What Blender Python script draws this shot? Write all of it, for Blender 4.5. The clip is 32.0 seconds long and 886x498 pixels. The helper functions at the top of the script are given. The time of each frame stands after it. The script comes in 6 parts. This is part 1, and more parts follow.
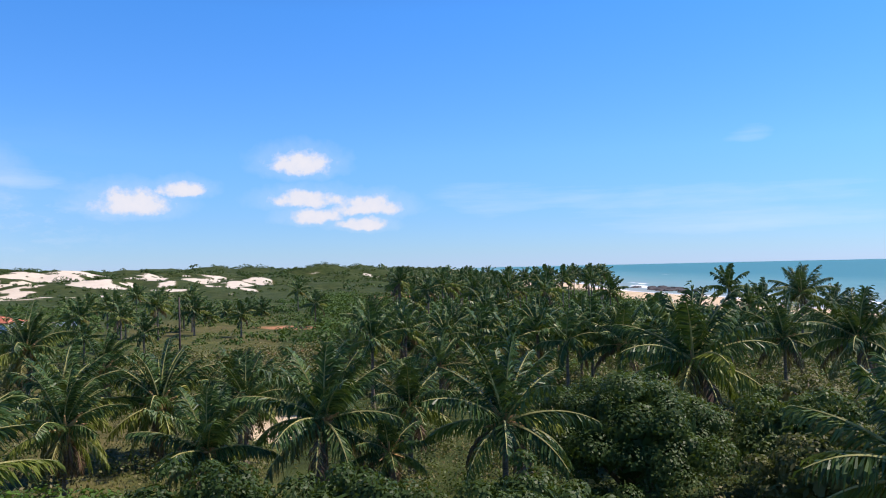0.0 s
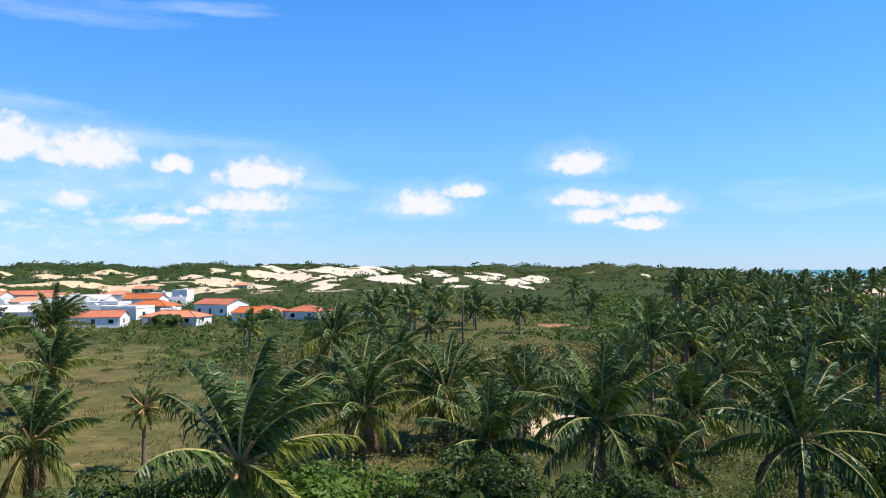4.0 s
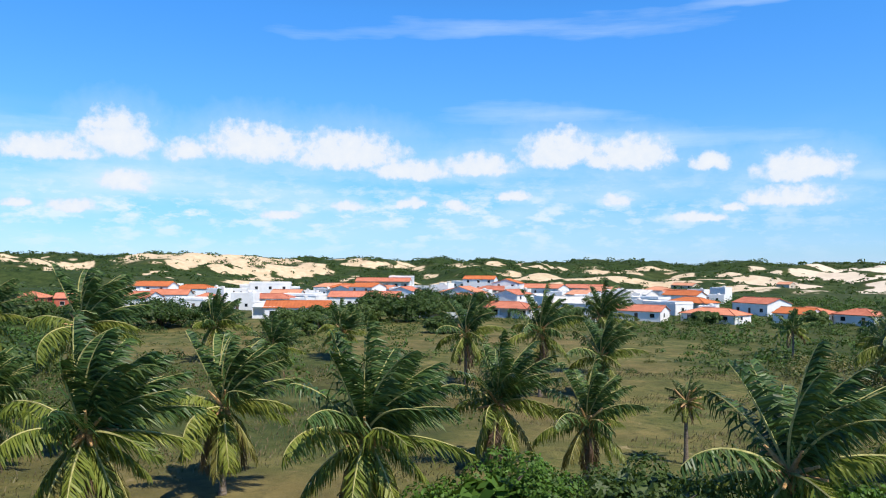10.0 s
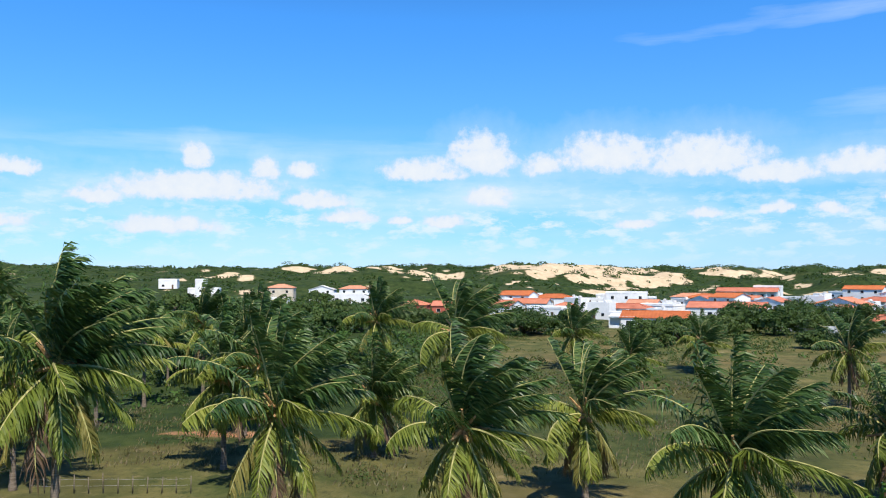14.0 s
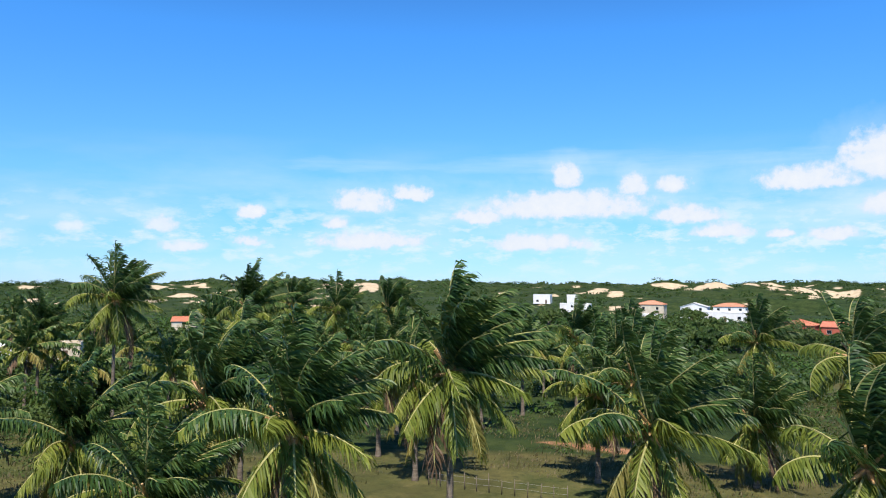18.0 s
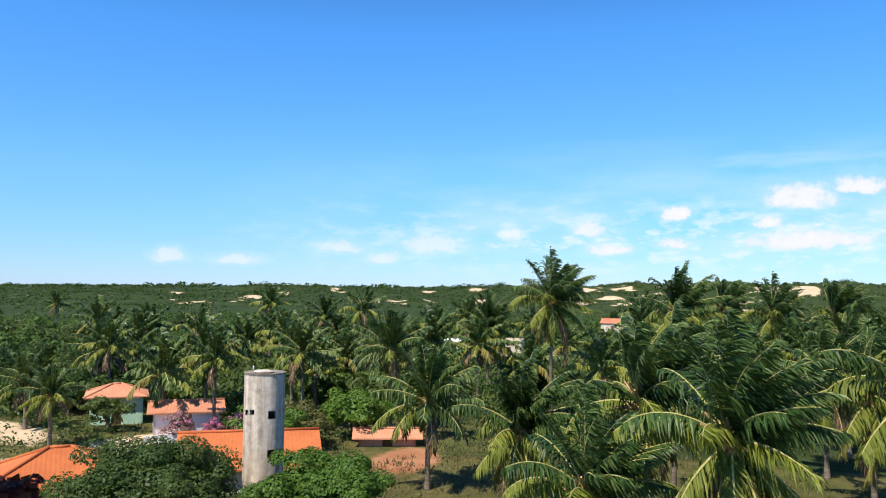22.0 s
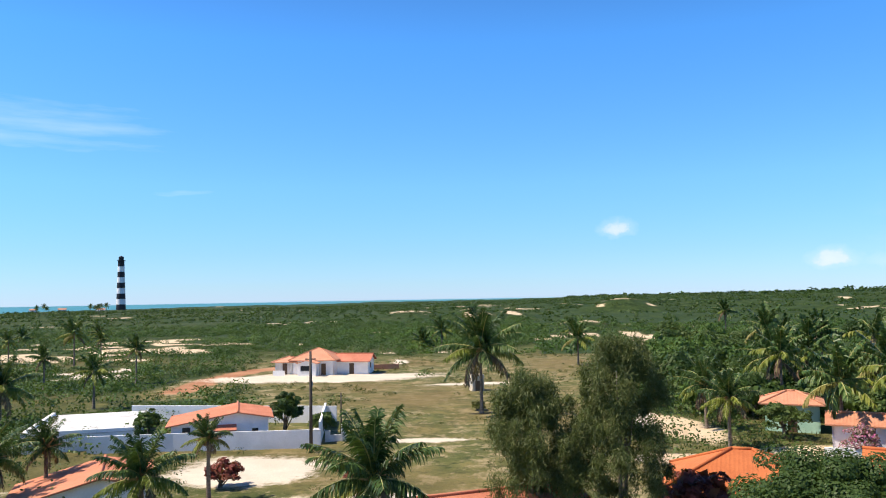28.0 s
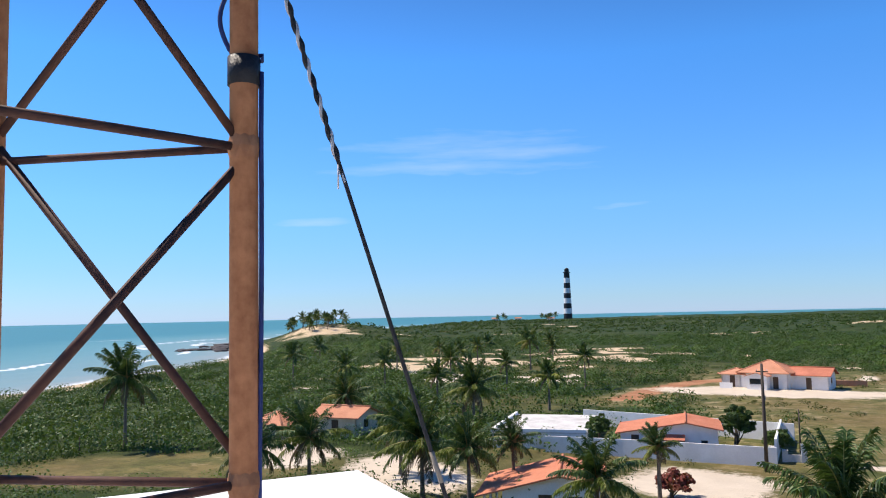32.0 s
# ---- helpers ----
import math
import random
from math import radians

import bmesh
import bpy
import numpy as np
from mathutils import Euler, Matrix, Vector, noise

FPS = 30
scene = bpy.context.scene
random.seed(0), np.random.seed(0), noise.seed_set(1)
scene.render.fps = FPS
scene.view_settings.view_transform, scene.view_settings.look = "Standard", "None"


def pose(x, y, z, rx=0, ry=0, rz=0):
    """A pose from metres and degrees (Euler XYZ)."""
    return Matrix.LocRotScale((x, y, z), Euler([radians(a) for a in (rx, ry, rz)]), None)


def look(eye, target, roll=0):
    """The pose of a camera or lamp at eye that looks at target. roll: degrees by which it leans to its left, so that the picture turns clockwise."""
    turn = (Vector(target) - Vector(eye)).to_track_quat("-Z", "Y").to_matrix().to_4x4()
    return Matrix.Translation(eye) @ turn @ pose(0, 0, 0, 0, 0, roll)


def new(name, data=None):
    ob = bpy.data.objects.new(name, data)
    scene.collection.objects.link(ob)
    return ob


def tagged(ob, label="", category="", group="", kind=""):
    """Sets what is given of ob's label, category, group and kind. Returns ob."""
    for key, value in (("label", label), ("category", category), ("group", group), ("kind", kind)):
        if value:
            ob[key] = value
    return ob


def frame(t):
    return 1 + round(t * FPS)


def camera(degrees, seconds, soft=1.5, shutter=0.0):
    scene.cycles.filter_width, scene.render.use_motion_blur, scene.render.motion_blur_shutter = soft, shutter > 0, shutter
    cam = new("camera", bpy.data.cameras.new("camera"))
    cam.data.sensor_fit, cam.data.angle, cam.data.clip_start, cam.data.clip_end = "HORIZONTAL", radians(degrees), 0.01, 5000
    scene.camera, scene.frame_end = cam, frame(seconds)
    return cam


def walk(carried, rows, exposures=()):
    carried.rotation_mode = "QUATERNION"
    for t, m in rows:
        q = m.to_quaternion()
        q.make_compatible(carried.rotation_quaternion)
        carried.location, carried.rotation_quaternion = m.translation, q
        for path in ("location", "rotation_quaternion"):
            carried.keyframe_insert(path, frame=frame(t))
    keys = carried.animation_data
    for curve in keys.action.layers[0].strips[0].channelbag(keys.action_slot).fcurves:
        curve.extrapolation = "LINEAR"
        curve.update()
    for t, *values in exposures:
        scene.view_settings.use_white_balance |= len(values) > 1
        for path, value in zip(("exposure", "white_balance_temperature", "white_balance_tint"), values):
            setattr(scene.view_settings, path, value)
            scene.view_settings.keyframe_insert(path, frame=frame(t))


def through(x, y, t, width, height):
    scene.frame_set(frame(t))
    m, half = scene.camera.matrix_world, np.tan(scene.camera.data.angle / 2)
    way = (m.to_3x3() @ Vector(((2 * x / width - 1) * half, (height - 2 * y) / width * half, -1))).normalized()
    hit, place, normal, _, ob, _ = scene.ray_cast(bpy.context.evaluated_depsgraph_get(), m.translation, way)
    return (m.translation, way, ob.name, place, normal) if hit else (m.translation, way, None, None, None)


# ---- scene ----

# The walk: the eye turns on a circle of an arm's length round the one who holds the camera, high on a roof.
EYE, ARM = 14.0, 0.4
cam = camera(58.61, 32.0, soft=1.05)
TURNS = [  # seconds, yaw, pitch, roll
    (0.0, 0.00, 1.23, 1.33),
    (0.5, 2.05, 1.25, 1.28),
    (1.0, 4.10, 1.29, 1.05),
    (1.5, 6.23, 1.30, 0.86),
    (2.0, 8.36, 1.36, 0.64),
    (2.5, 10.89, 1.37, 0.57),
    (4.5, 22.85, 1.49, 0.22),
    (5.0, 25.77, 1.51, 0.08),
    (5.5, 28.90, 1.57, -0.05),
    (6.0, 32.02, 1.66, -0.09),
    (6.5, 35.21, 1.73, -0.25),
    (7.0, 38.33, 1.73, -0.44),
    (7.5, 41.29, 1.74, -0.67),
    (8.0, 44.50, 1.70, -0.90),
    (8.5, 47.73, 1.59, -0.87),
    (9.0, 50.94, 1.47, -0.76),
    (9.5, 54.17, 1.35, -0.54),
    (10.0, 57.42, 1.26, -0.38),
    (10.5, 60.41, 1.21, -0.22),
    (11.0, 63.68, 1.22, -0.09),
    (11.5, 66.78, 1.22, 0.08),
    (12.0, 69.79, 1.29, 0.25),
    (12.5, 72.97, 1.39, 0.23),
    (13.0, 76.27, 1.54, 0.21),
    (13.5, 79.39, 1.69, 0.11),
    (14.0, 82.76, 1.87, -0.04),
    (14.5, 86.13, 2.03, -0.16),
    (16.5, 99.64, 2.57, -0.61),
    (17.0, 102.89, 2.71, -0.52),
    (17.5, 105.99, 2.80, -0.55),
    (18.0, 109.06, 2.94, -0.42),
    (18.5, 112.09, 3.12, -0.47),
    (19.0, 114.90, 3.33, -0.61),
    (19.5, 118.01, 3.55, -0.65),
    (20.0, 121.52, 3.79, -0.65),
    (20.5, 125.60, 3.92, -0.96),
    (21.0, 130.01, 3.78, -0.83),
    (21.5, 134.48, 3.45, -0.80),
    (22.0, 139.22, 2.87, -0.68),
    (22.5, 144.03, 2.16, -0.49),
    (23.0, 148.90, 1.63, -0.45),
    (23.5, 153.73, 1.67, -0.22),
    (24.0, 158.08, 1.96, -0.01),
    (24.5, 161.91, 2.20, 0.03),
    (25.0, 166.01, 2.41, -0.10),
    (25.5, 169.88, 2.69, -0.29),
    (26.0, 173.27, 2.85, -0.17),
    (26.5, 176.31, 2.93, -0.07),
    (28.5, 187.74, 3.80, 0.98),
    (29.0, 190.99, 4.19, 0.77),
    (29.5, 194.26, 4.50, 1.33),
    (30.0, 197.51, 4.59, 1.71),
    (30.5, 201.23, 4.57, 1.85),
    (31.0, 205.55, 4.60, 1.49),
    (31.5, 210.44, 4.68, 1.65),
    (32.0, 215.84, 4.71, 1.17),
]
walk(cam, [(t, pose(-ARM * math.sin(radians(a)), ARM * math.cos(radians(a)), EYE, 90 + p, r, a)) for t, a, p, r in TURNS],
     exposures=[(0.0, 0.16, 6600, 17.5), (1.0, 0.25, 6680, 15.5), (5.0, 0.34, 6800, 12.0), (8.0, 0.29, 6600, 10.5), (14.0, 0.24, 6420, 8.5), (18.0, 0.26, 6450, 10.0), (22.0, 0.36, 6800, 11.0), (25.0, 0.46, 7000, 11.0), (27.5, 0.44, 6950, 11.0), (29.0, 0.40, 6950, 11.0), (30.0, 0.33, 6850, 12.0), (31.0, 0.23, 6750, 13.0), (32.0, 0.18, 6750, 13.5)])

# World and sun
SUN_AZ, SUN_EL = 78.0, 56.0
world = bpy.data.worlds.new("sky")
scene.world = world
world.use_nodes = True
wn, wl = world.node_tree.nodes, world.node_tree.links
sky = wn.new("ShaderNodeTexSky")
sky.sky_type, sky.sun_disc = "NISHITA", False
sky.sun_elevation, sky.sun_rotation = radians(SUN_EL), radians(SUN_AZ)
sky.air_density, sky.dust_density, sky.ozone_density = 1.0, 0.0, 3.0
bg = wn["Background"]


def wmath(op, a, b=0.0, clamp=False):
    m = wn.new("ShaderNodeMath")
    m.operation, m.use_clamp = op, clamp
    for sock, v in ((m.inputs[0], a), (m.inputs[1], b)):
        if isinstance(v, (int, float)):
            sock.default_value = v
        else:
            wl.new(v, sock)
    return m.outputs[0]


def wvec(op, a, b):
    m = wn.new("ShaderNodeVectorMath")
    m.operation = op
    for sock, v in ((m.inputs[0], a), (m.inputs[1], b)):
        if isinstance(v, tuple):
            sock.default_value = v
        else:
            wl.new(v, sock)
    return m.outputs["Value"] if op == "DOT_PRODUCT" else m.outputs["Vector"]


def wnoise(vec, scale, detail, rough=0.6, colour=False):
    t = wn.new("ShaderNodeTexNoise")
    t.inputs["Scale"].default_value, t.inputs["Detail"].default_value, t.inputs["Roughness"].default_value = scale, detail, rough
    wl.new(vec, t.inputs["Vector"])
    return t.outputs["Color" if colour else "Fac"]


def wramp(fac, stops):
    r = wn.new("ShaderNodeValToRGB")
    e = r.color_ramp.elements
    while len(e) < len(stops):
        e.new(0.5)
    for k, (p, c) in zip(e, stops):
        k.position, k.color = p, (*c, 1)
    wl.new(fac, r.inputs["Fac"])
    return r.outputs["Color"]


def wmix(fac, a, b, mode="MIX"):
    m = wn.new("ShaderNodeMix")
    m.data_type, m.blend_type = "RGBA", mode
    for sock, v in ((m.inputs[0], fac), (m.inputs[6], a), (m.inputs[7], b)):
        if isinstance(v, (int, float)):
            sock.default_value = v
        elif isinstance(v, tuple):
            sock.default_value = (*v, 1)
        else:
            wl.new(v, sock)
    return m.outputs[2]


# Fair-weather clouds in the sky: azimuth, elevation, half width, half height, in degrees.
PUFFS = [
    (10.1, 7.4, 2.3, 1.0), (21.4, 4.6, 2.5, 1.0), (18.2, 5.6, 1.6, 0.6), (9.6, 4.9, 2.7, 0.7), (5.4, 4.3, 2.5, 0.8), (5.8, 3.1, 1.8, 0.5),
    (9.1, 3.7, 2.1, 0.6), (59.8, 6.8, 2.9, 0.9), (54.8, 7.2, 2.9, 1.0), (49.0, 8.2, 3.0, 1.7), (44.2, 7.8, 3.5, 1.4), (38.7, 7.2, 1.4, 0.8),
    (33.0, 6.6, 3.3, 1.2), (33.8, 4.7, 3.3, 0.8), (39.5, 3.5, 2.1, 0.4), (45.1, 4.7, 1.2, 0.5), (52.3, 5.0, 1.4, 0.5), (56.5, 4.3, 1.0, 0.5),
    (59.8, 4.5, 1.2, 0.5), (37.1, 4.1, 0.9, 0.4), (79.6, 8.3, 2.3, 1.8), (75.5, 7.8, 1.6, 1.0), (70.9, 8.4, 3.9, 1.6), (64.5, 8.0, 4.5, 1.7),
]
PUFFS += [
    (60.4, 6.9, 2.7, 0.8), (69.0, 3.5, 1.4, 0.4), (56.5, 4.4, 1.0, 0.4), (45.0, 4.8, 1.2, 0.4), (64.4, 4.2, 1.4, 0.4), (79.4, 5.5, 1.8, 0.9),
    (80.1, 8.7, 2.5, 1.6), (84.2, 7.4, 3.5, 1.0), (100.2, 8.0, 1.2, 1.1), (95.4, 7.4, 1.1, 0.9), (92.8, 7.3, 1.3, 0.7), (100.4, 5.9, 6.8, 1.1),
    (92.0, 5.3, 2.3, 0.7), (89.7, 4.1, 2.1, 0.6), (82.6, 3.8, 1.7, 0.5), (102.7, 3.3, 3.1, 0.6), (79.3, 5.7, 1.8, 0.7), (86.0, 3.9, 1.0, 0.4),
    (114.9, 6.2, 2.3, 1.0), (111.4, 6.9, 1.7, 0.7), (99.8, 6.2, 5.9, 1.0), (106.5, 5.2, 2.0, 0.6), (91.7, 5.2, 2.5, 0.7), (114.2, 3.4, 4.3, 0.7),
]
PUFFS += [
    (102.1, 3.4, 3.9, 0.7), (134.4, 4.0, 0.8, 0.4), (128.8, 4.2, 1.1, 0.6), (122.9, 5.2, 0.8, 0.4), (139.7, 3.0, 2.0, 0.5), (127.4, 2.8, 1.6, 0.4),
    (122.8, 3.3, 1.2, 0.4), (116.9, 4.6, 1.0, 0.5), (172.2, 4.5, 0.9, 0.5), (140.1, 3.3, 2.0, 0.6), (146.6, 2.8, 1.7, 0.5), (154.0, 1.8, 1.6, 0.4),
    (143.5, 2.1, 1.1, 0.4), (158.4, 2.0, 1.1, 0.5), (122.7, 5.4, 1.0, 0.4),
]
WISPS = [
    (-7.0, 4.5, 7.0, 1.0), (-17.0, 3.7, 9.0, 1.2),
    (-4.0, 4.4, 5.3, 1.1), (-20.7, 2.9, 12.3, 1.4), (-21.6, 8.5, 2.1, 0.6), (28.0, 6.1, 2.5, 0.6), (46.8, 16.6, 9.4, 0.9), (35.5, 17.6, 5.3, 0.5),
    (51.2, 10.4, 10.7, 0.7), (42.2, 8.7, 12.3, 0.7), (57.6, 16.5, 13.5, 0.7), (98.0, 8.6, 14.4, 0.8), (79.7, 5.3, 17.2, 1.2), (116.4, 8.6, 5.7, 0.5),
    (94.9, 8.8, 13.5, 0.9), (120.8, 5.7, 3.7, 0.4), (213.8, 10.4, 9.4, 0.5), (212.8, 11.8, 9.8, 0.8), (202.5, 7.3, 2.5, 0.2), (213.0, 10.2, 9.4, 0.4),
    (213.0, 11.6, 10.7, 1.2), (225.0, 6.6, 2.9, 0.3),
]
wc, wsep = wn.new("ShaderNodeTexCoord"), wn.new("ShaderNodeSeparateXYZ")
wturn = wn.new("ShaderNodeVectorRotate")
wturn.rotation_type = "Z_AXIS"
wturn.inputs["Angle"].default_value = radians(-108)
wl.new(wc.outputs["Generated"], wturn.inputs["Vector"])
wl.new(wturn.outputs["Vector"], wsep.inputs["Vector"])
w_az = wmath("MULTIPLY", wmath("ARCTAN2", wmath("MULTIPLY", wsep.outputs["X"], -1), wsep.outputs["Y"]), 57.2958)
w_el = wmath("MULTIPLY", wmath("ARCSINE", wsep.outputs["Z"]), 57.2958)
wpos = wn.new("ShaderNodeCombineXYZ")
wl.new(w_az, wpos.inputs["X"]), wl.new(w_el, wpos.inputs["Y"])
spot = wpos.outputs["Vector"]


def cover(clouds, warped):
    """1 at the heart of the nearest cloud, 0 at its edge."""
    near = 9.0
    for a, e, w, h in clouds:
        d = wvec("MULTIPLY", wvec("SUBTRACT", warped, (a - 108, e, 0)), (1 / w, 1 / h, 0))
        d = wvec("SUBTRACT", d, wvec("MULTIPLY", wvec("ABSOLUTE", d, (0, 0, 0)), (0, 0.35, 0)))
        near = wmath("MINIMUM", wvec("DOT_PRODUCT", d, d), near)
    return wmath("SUBTRACT", 1.0, near)


def warp(vec, scale, amount):
    return wvec("ADD", vec, wvec("MULTIPLY", wvec("SUBTRACT", wnoise(vec, scale, 3, colour=True), (0.5, 0.5, 0.5)), (amount, amount * 0.6, 0)))


grain = wnoise(spot, 1.15, 6, 0.60)
puff = cover([(a, e - 0.1 * h, w * 1.12, h * 0.88) for a, e, w, h in PUFFS], warp(spot, 0.8, 1.5))
puff = wmath("ADD", puff, wmath("MULTIPLY", wmath("SUBTRACT", grain, 0.52), 1.7))
puff_fac = wmath("MULTIPLY", wmath("SUBTRACT", puff, 0.04), 1.6, True)
puff_fac = wmath("MULTIPLY", puff_fac, wmath("SUBTRACT", 1.0, wmath("MULTIPLY", wmath("MULTIPLY", wmath("SUBTRACT", w_az, 16.0), 0.08, True), 0.5)))
halo = wmath("MULTIPLY", wmath("MULTIPLY", wmath("ADD", puff, 1.8), 0.36, True), 0.24)
streak = wnoise(wvec("MULTIPLY", spot, (0.10, 0.9, 1.0)), 0.8, 6, 0.6)
wisp = cover(WISPS, warp(spot, 0.12, 3.0))
wisp_fac = wmath("MULTIPLY", wmath("MULTIPLY", wmath("ADD", wisp, wmath("MULTIPLY", wmath("SUBTRACT", streak, 0.54), 4.0)), 0.55, True), 0.34)
band = wmath("MULTIPLY", wmath("SUBTRACT", 1.0, wmath("MULTIPLY", wmath("ABSOLUTE", wmath("SUBTRACT", w_el, 3.6)), 0.28)), 1.0, True)
veil_n = wnoise(wvec("MULTIPLY", spot, (0.16, 0.6, 1.0)), 0.5, 5, 0.55)
side = wmath("MULTIPLY", wmath("SUBTRACT", 1.0, wmath("MULTIPLY", wmath("ABSOLUTE", wmath("ADD", w_az, 20.0)), 0.0145)), 2.0, True)
scraps = wnoise(wvec("MULTIPLY", spot, (0.55, 1.35, 1.0)), 0.80, 6, 0.60)
scrap_fac = wmath("MULTIPLY", wmath("MULTIPLY", wmath("MULTIPLY", wmath("SUBTRACT", scraps, 0.49), 7.0, True), wmath("MULTIPLY", band, side)), 0.75)
height_fac = wmath("MULTIPLY", w_el, 1 / 40.0, True)
tint = wramp(height_fac, [(0.0, (0.42, 0.65, 1.24)), (0.025, (0.42, 0.665, 1.13)), (0.08, (0.42, 0.70, 1.12)), (0.2, (0.45, 0.85, 1.31)), (0.45, (0.36, 0.94, 1.50)), (0.62, (0.32, 0.72, 1.15)), (1.0, (0.21, 0.48, 0.85))])
clear = wmix(1.0, wmix(1.0, sky.outputs["Color"], tint, "MULTIPLY"), (0.12, 0.12, 0.12), "MULTIPLY")
cloud_col = wramp(wmath("MULTIPLY", puff, 0.55, True), [(0.0, (0.56, 0.67, 0.83)), (0.35, (0.68, 0.735, 0.82)), (0.9, (0.79, 0.80, 0.82))])
air = wmix(wisp_fac, clear, (0.70, 0.82, 0.92))
air = wmix(scrap_fac, air, (0.75, 0.80, 0.89))
veil_band = wmath("MULTIPLY", wmath("SUBTRACT", 1.0, wmath("MULTIPLY", wmath("ABSOLUTE", wmath("SUBTRACT", w_el, 5.0)), 0.17)), 1.0, True)
veil = wmath("MULTIPLY", wmath("MULTIPLY", wmath("MULTIPLY", wmath("SUBTRACT", veil_n, 0.40), 3.5, True), wmath("MULTIPLY", veil_band, side)), 0.50)
air = wmix(veil, air, (0.70, 0.78, 0.90))
air = wmix(halo, air, (0.70, 0.79, 0.90))
wl.new(wmix(puff_fac, air, cloud_col), bg.inputs["Color"])
bg.inputs["Strength"].default_value = 1.0
sun_data = bpy.data.lights.new("sun", "SUN")
sun_data.energy, sun_data.angle, sun_data.color = 5.0, radians(0.53), (1.0, 0.93, 0.82)
sun = new("sun", sun_data)
sun.matrix_world = look((0, 0, 60), (-60 * math.sin(radians(SUN_AZ)) * math.cos(radians(SUN_EL)),
                                     -60 * math.cos(radians(SUN_AZ)) * math.cos(radians(SUN_EL)), 60 - 60 * math.sin(radians(SUN_EL))))


# ---- materials ----
def material(name, rough=0.8, metal=0.0, spec=0.3):
    m = bpy.data.materials.new(name)
    m.use_nodes = True
    b = m.node_tree.nodes["Principled BSDF"]
    b.inputs["Roughness"].default_value, b.inputs["Metallic"].default_value = rough, metal
    b.inputs["Specular IOR Level"].default_value = spec
    return m, m.node_tree.nodes, m.node_tree.links, b


def noise_node(n, l, scale, detail=6.0, rough=0.6, vec=None, stretch=None):
    t = n.new("ShaderNodeTexNoise")
    t.inputs["Scale"].default_value, t.inputs["Detail"].default_value, t.inputs["Roughness"].default_value = scale, detail, rough
    if vec is None:
        c = n.new("ShaderNodeNewGeometry")
        vec = c.outputs["Position"]
    if stretch:
        mp = n.new("ShaderNodeMapping")
        mp.inputs["Scale"].default_value = stretch
        l.new(vec, mp.inputs["Vector"])
        vec = mp.outputs["Vector"]
    l.new(vec, t.inputs["Vector"])
    return t.outputs["Fac"]


def ramp_node(n, l, fac, stops):
    r = n.new("ShaderNodeValToRGB")
    e = r.color_ramp.elements
    while len(e) < len(stops):
        e.new(0.5)
    for k, (p, c) in zip(e, stops):
        k.position, k.color = p, (*c, 1)
    l.new(fac, r.inputs["Fac"])
    return r.outputs["Color"]


def mix_node(n, l, fac, a, b, mode="MIX"):
    m = n.new("ShaderNodeMix")
    m.data_type, m.blend_type = "RGBA", mode
    for sock, v in ((m.inputs[0], fac), (m.inputs[6], a), (m.inputs[7], b)):
        if isinstance(v, (int, float)):
            sock.default_value = v
        elif isinstance(v, tuple):
            sock.default_value = (*v, 1)
        else:
            l.new(v, sock)
    return m.outputs[2]


def math_node(n, l, op, a, b=0.0, clamp=False):
    m = n.new("ShaderNodeMath")
    m.operation, m.use_clamp = op, clamp
    for sock, v in ((m.inputs[0], a), (m.inputs[1], b)):
        if isinstance(v, (int, float)):
            sock.default_value = v
        else:
            l.new(v, sock)
    return m.outputs[0]


def bump_node(n, l, b, fac, strength=0.4, dist=0.05):
    k = n.new("ShaderNodeBump")
    k.inputs["Strength"].default_value, k.inputs["Distance"].default_value = strength, dist
    l.new(fac, k.inputs["Height"])
    l.new(k.outputs["Normal"], b.inputs["Normal"])


def surface(name, dark, light, scale=2.0, fine=18.0, rough=0.85, metal=0.0, bump=0.3, dist=0.02, stretch=None, spec=0.3):
    """A worn plain surface: two colours mixed by broad and fine noise, with a fine relief."""
    m, n, l, b = material(name, rough, metal, spec)
    big, small = noise_node(n, l, scale, stretch=stretch), noise_node(n, l, fine)
    f = math_node(n, l, "ADD", math_node(n, l, "MULTIPLY", big, 0.65), math_node(n, l, "MULTIPLY", small, 0.35))
    l.new(ramp_node(n, l, f, [(0.36, dark), (0.62, light)]), b.inputs["Base Color"])
    bump_node(n, l, b, small, bump, dist)
    return m


def foliage(name, stops, through=0.25, rough=0.5, island=True, spec=0.22):
    """Leaves: the colour varies from leaf to leaf and from plant to plant; some light shines through."""
    m, n, l, b = material(name, rough, spec=spec)
    g, o = n.new("ShaderNodeNewGeometry"), n.new("ShaderNodeObjectInfo")
    a = math_node(n, l, "MULTIPLY", g.outputs["Random Per Island"], 0.6 if island else 0.25)
    a = math_node(n, l, "ADD", a, math_node(n, l, "MULTIPLY", o.outputs["Random"], 0.4 if island else 0.75))
    k = len(stops) - 1
    col = ramp_node(n, l, a, [(i / k, (c[0] * 1.06, c[1], c[2] * 1.4)) for i, c in enumerate(stops)])
    l.new(col, b.inputs["Base Color"])
    tr, mx = n.new("ShaderNodeBsdfTranslucent"), n.new("ShaderNodeMixShader")
    l.new(mix_node(n, l, 0.5, col, (0.16, 0.24, 0.02)), tr.inputs["Color"])
    mx.inputs[0].default_value = through
    l.new(b.outputs[0], mx.inputs[1]), l.new(tr.outputs[0], mx.inputs[2])
    l.new(mx.outputs[0], n["Material Output"].inputs["Surface"])
    return m


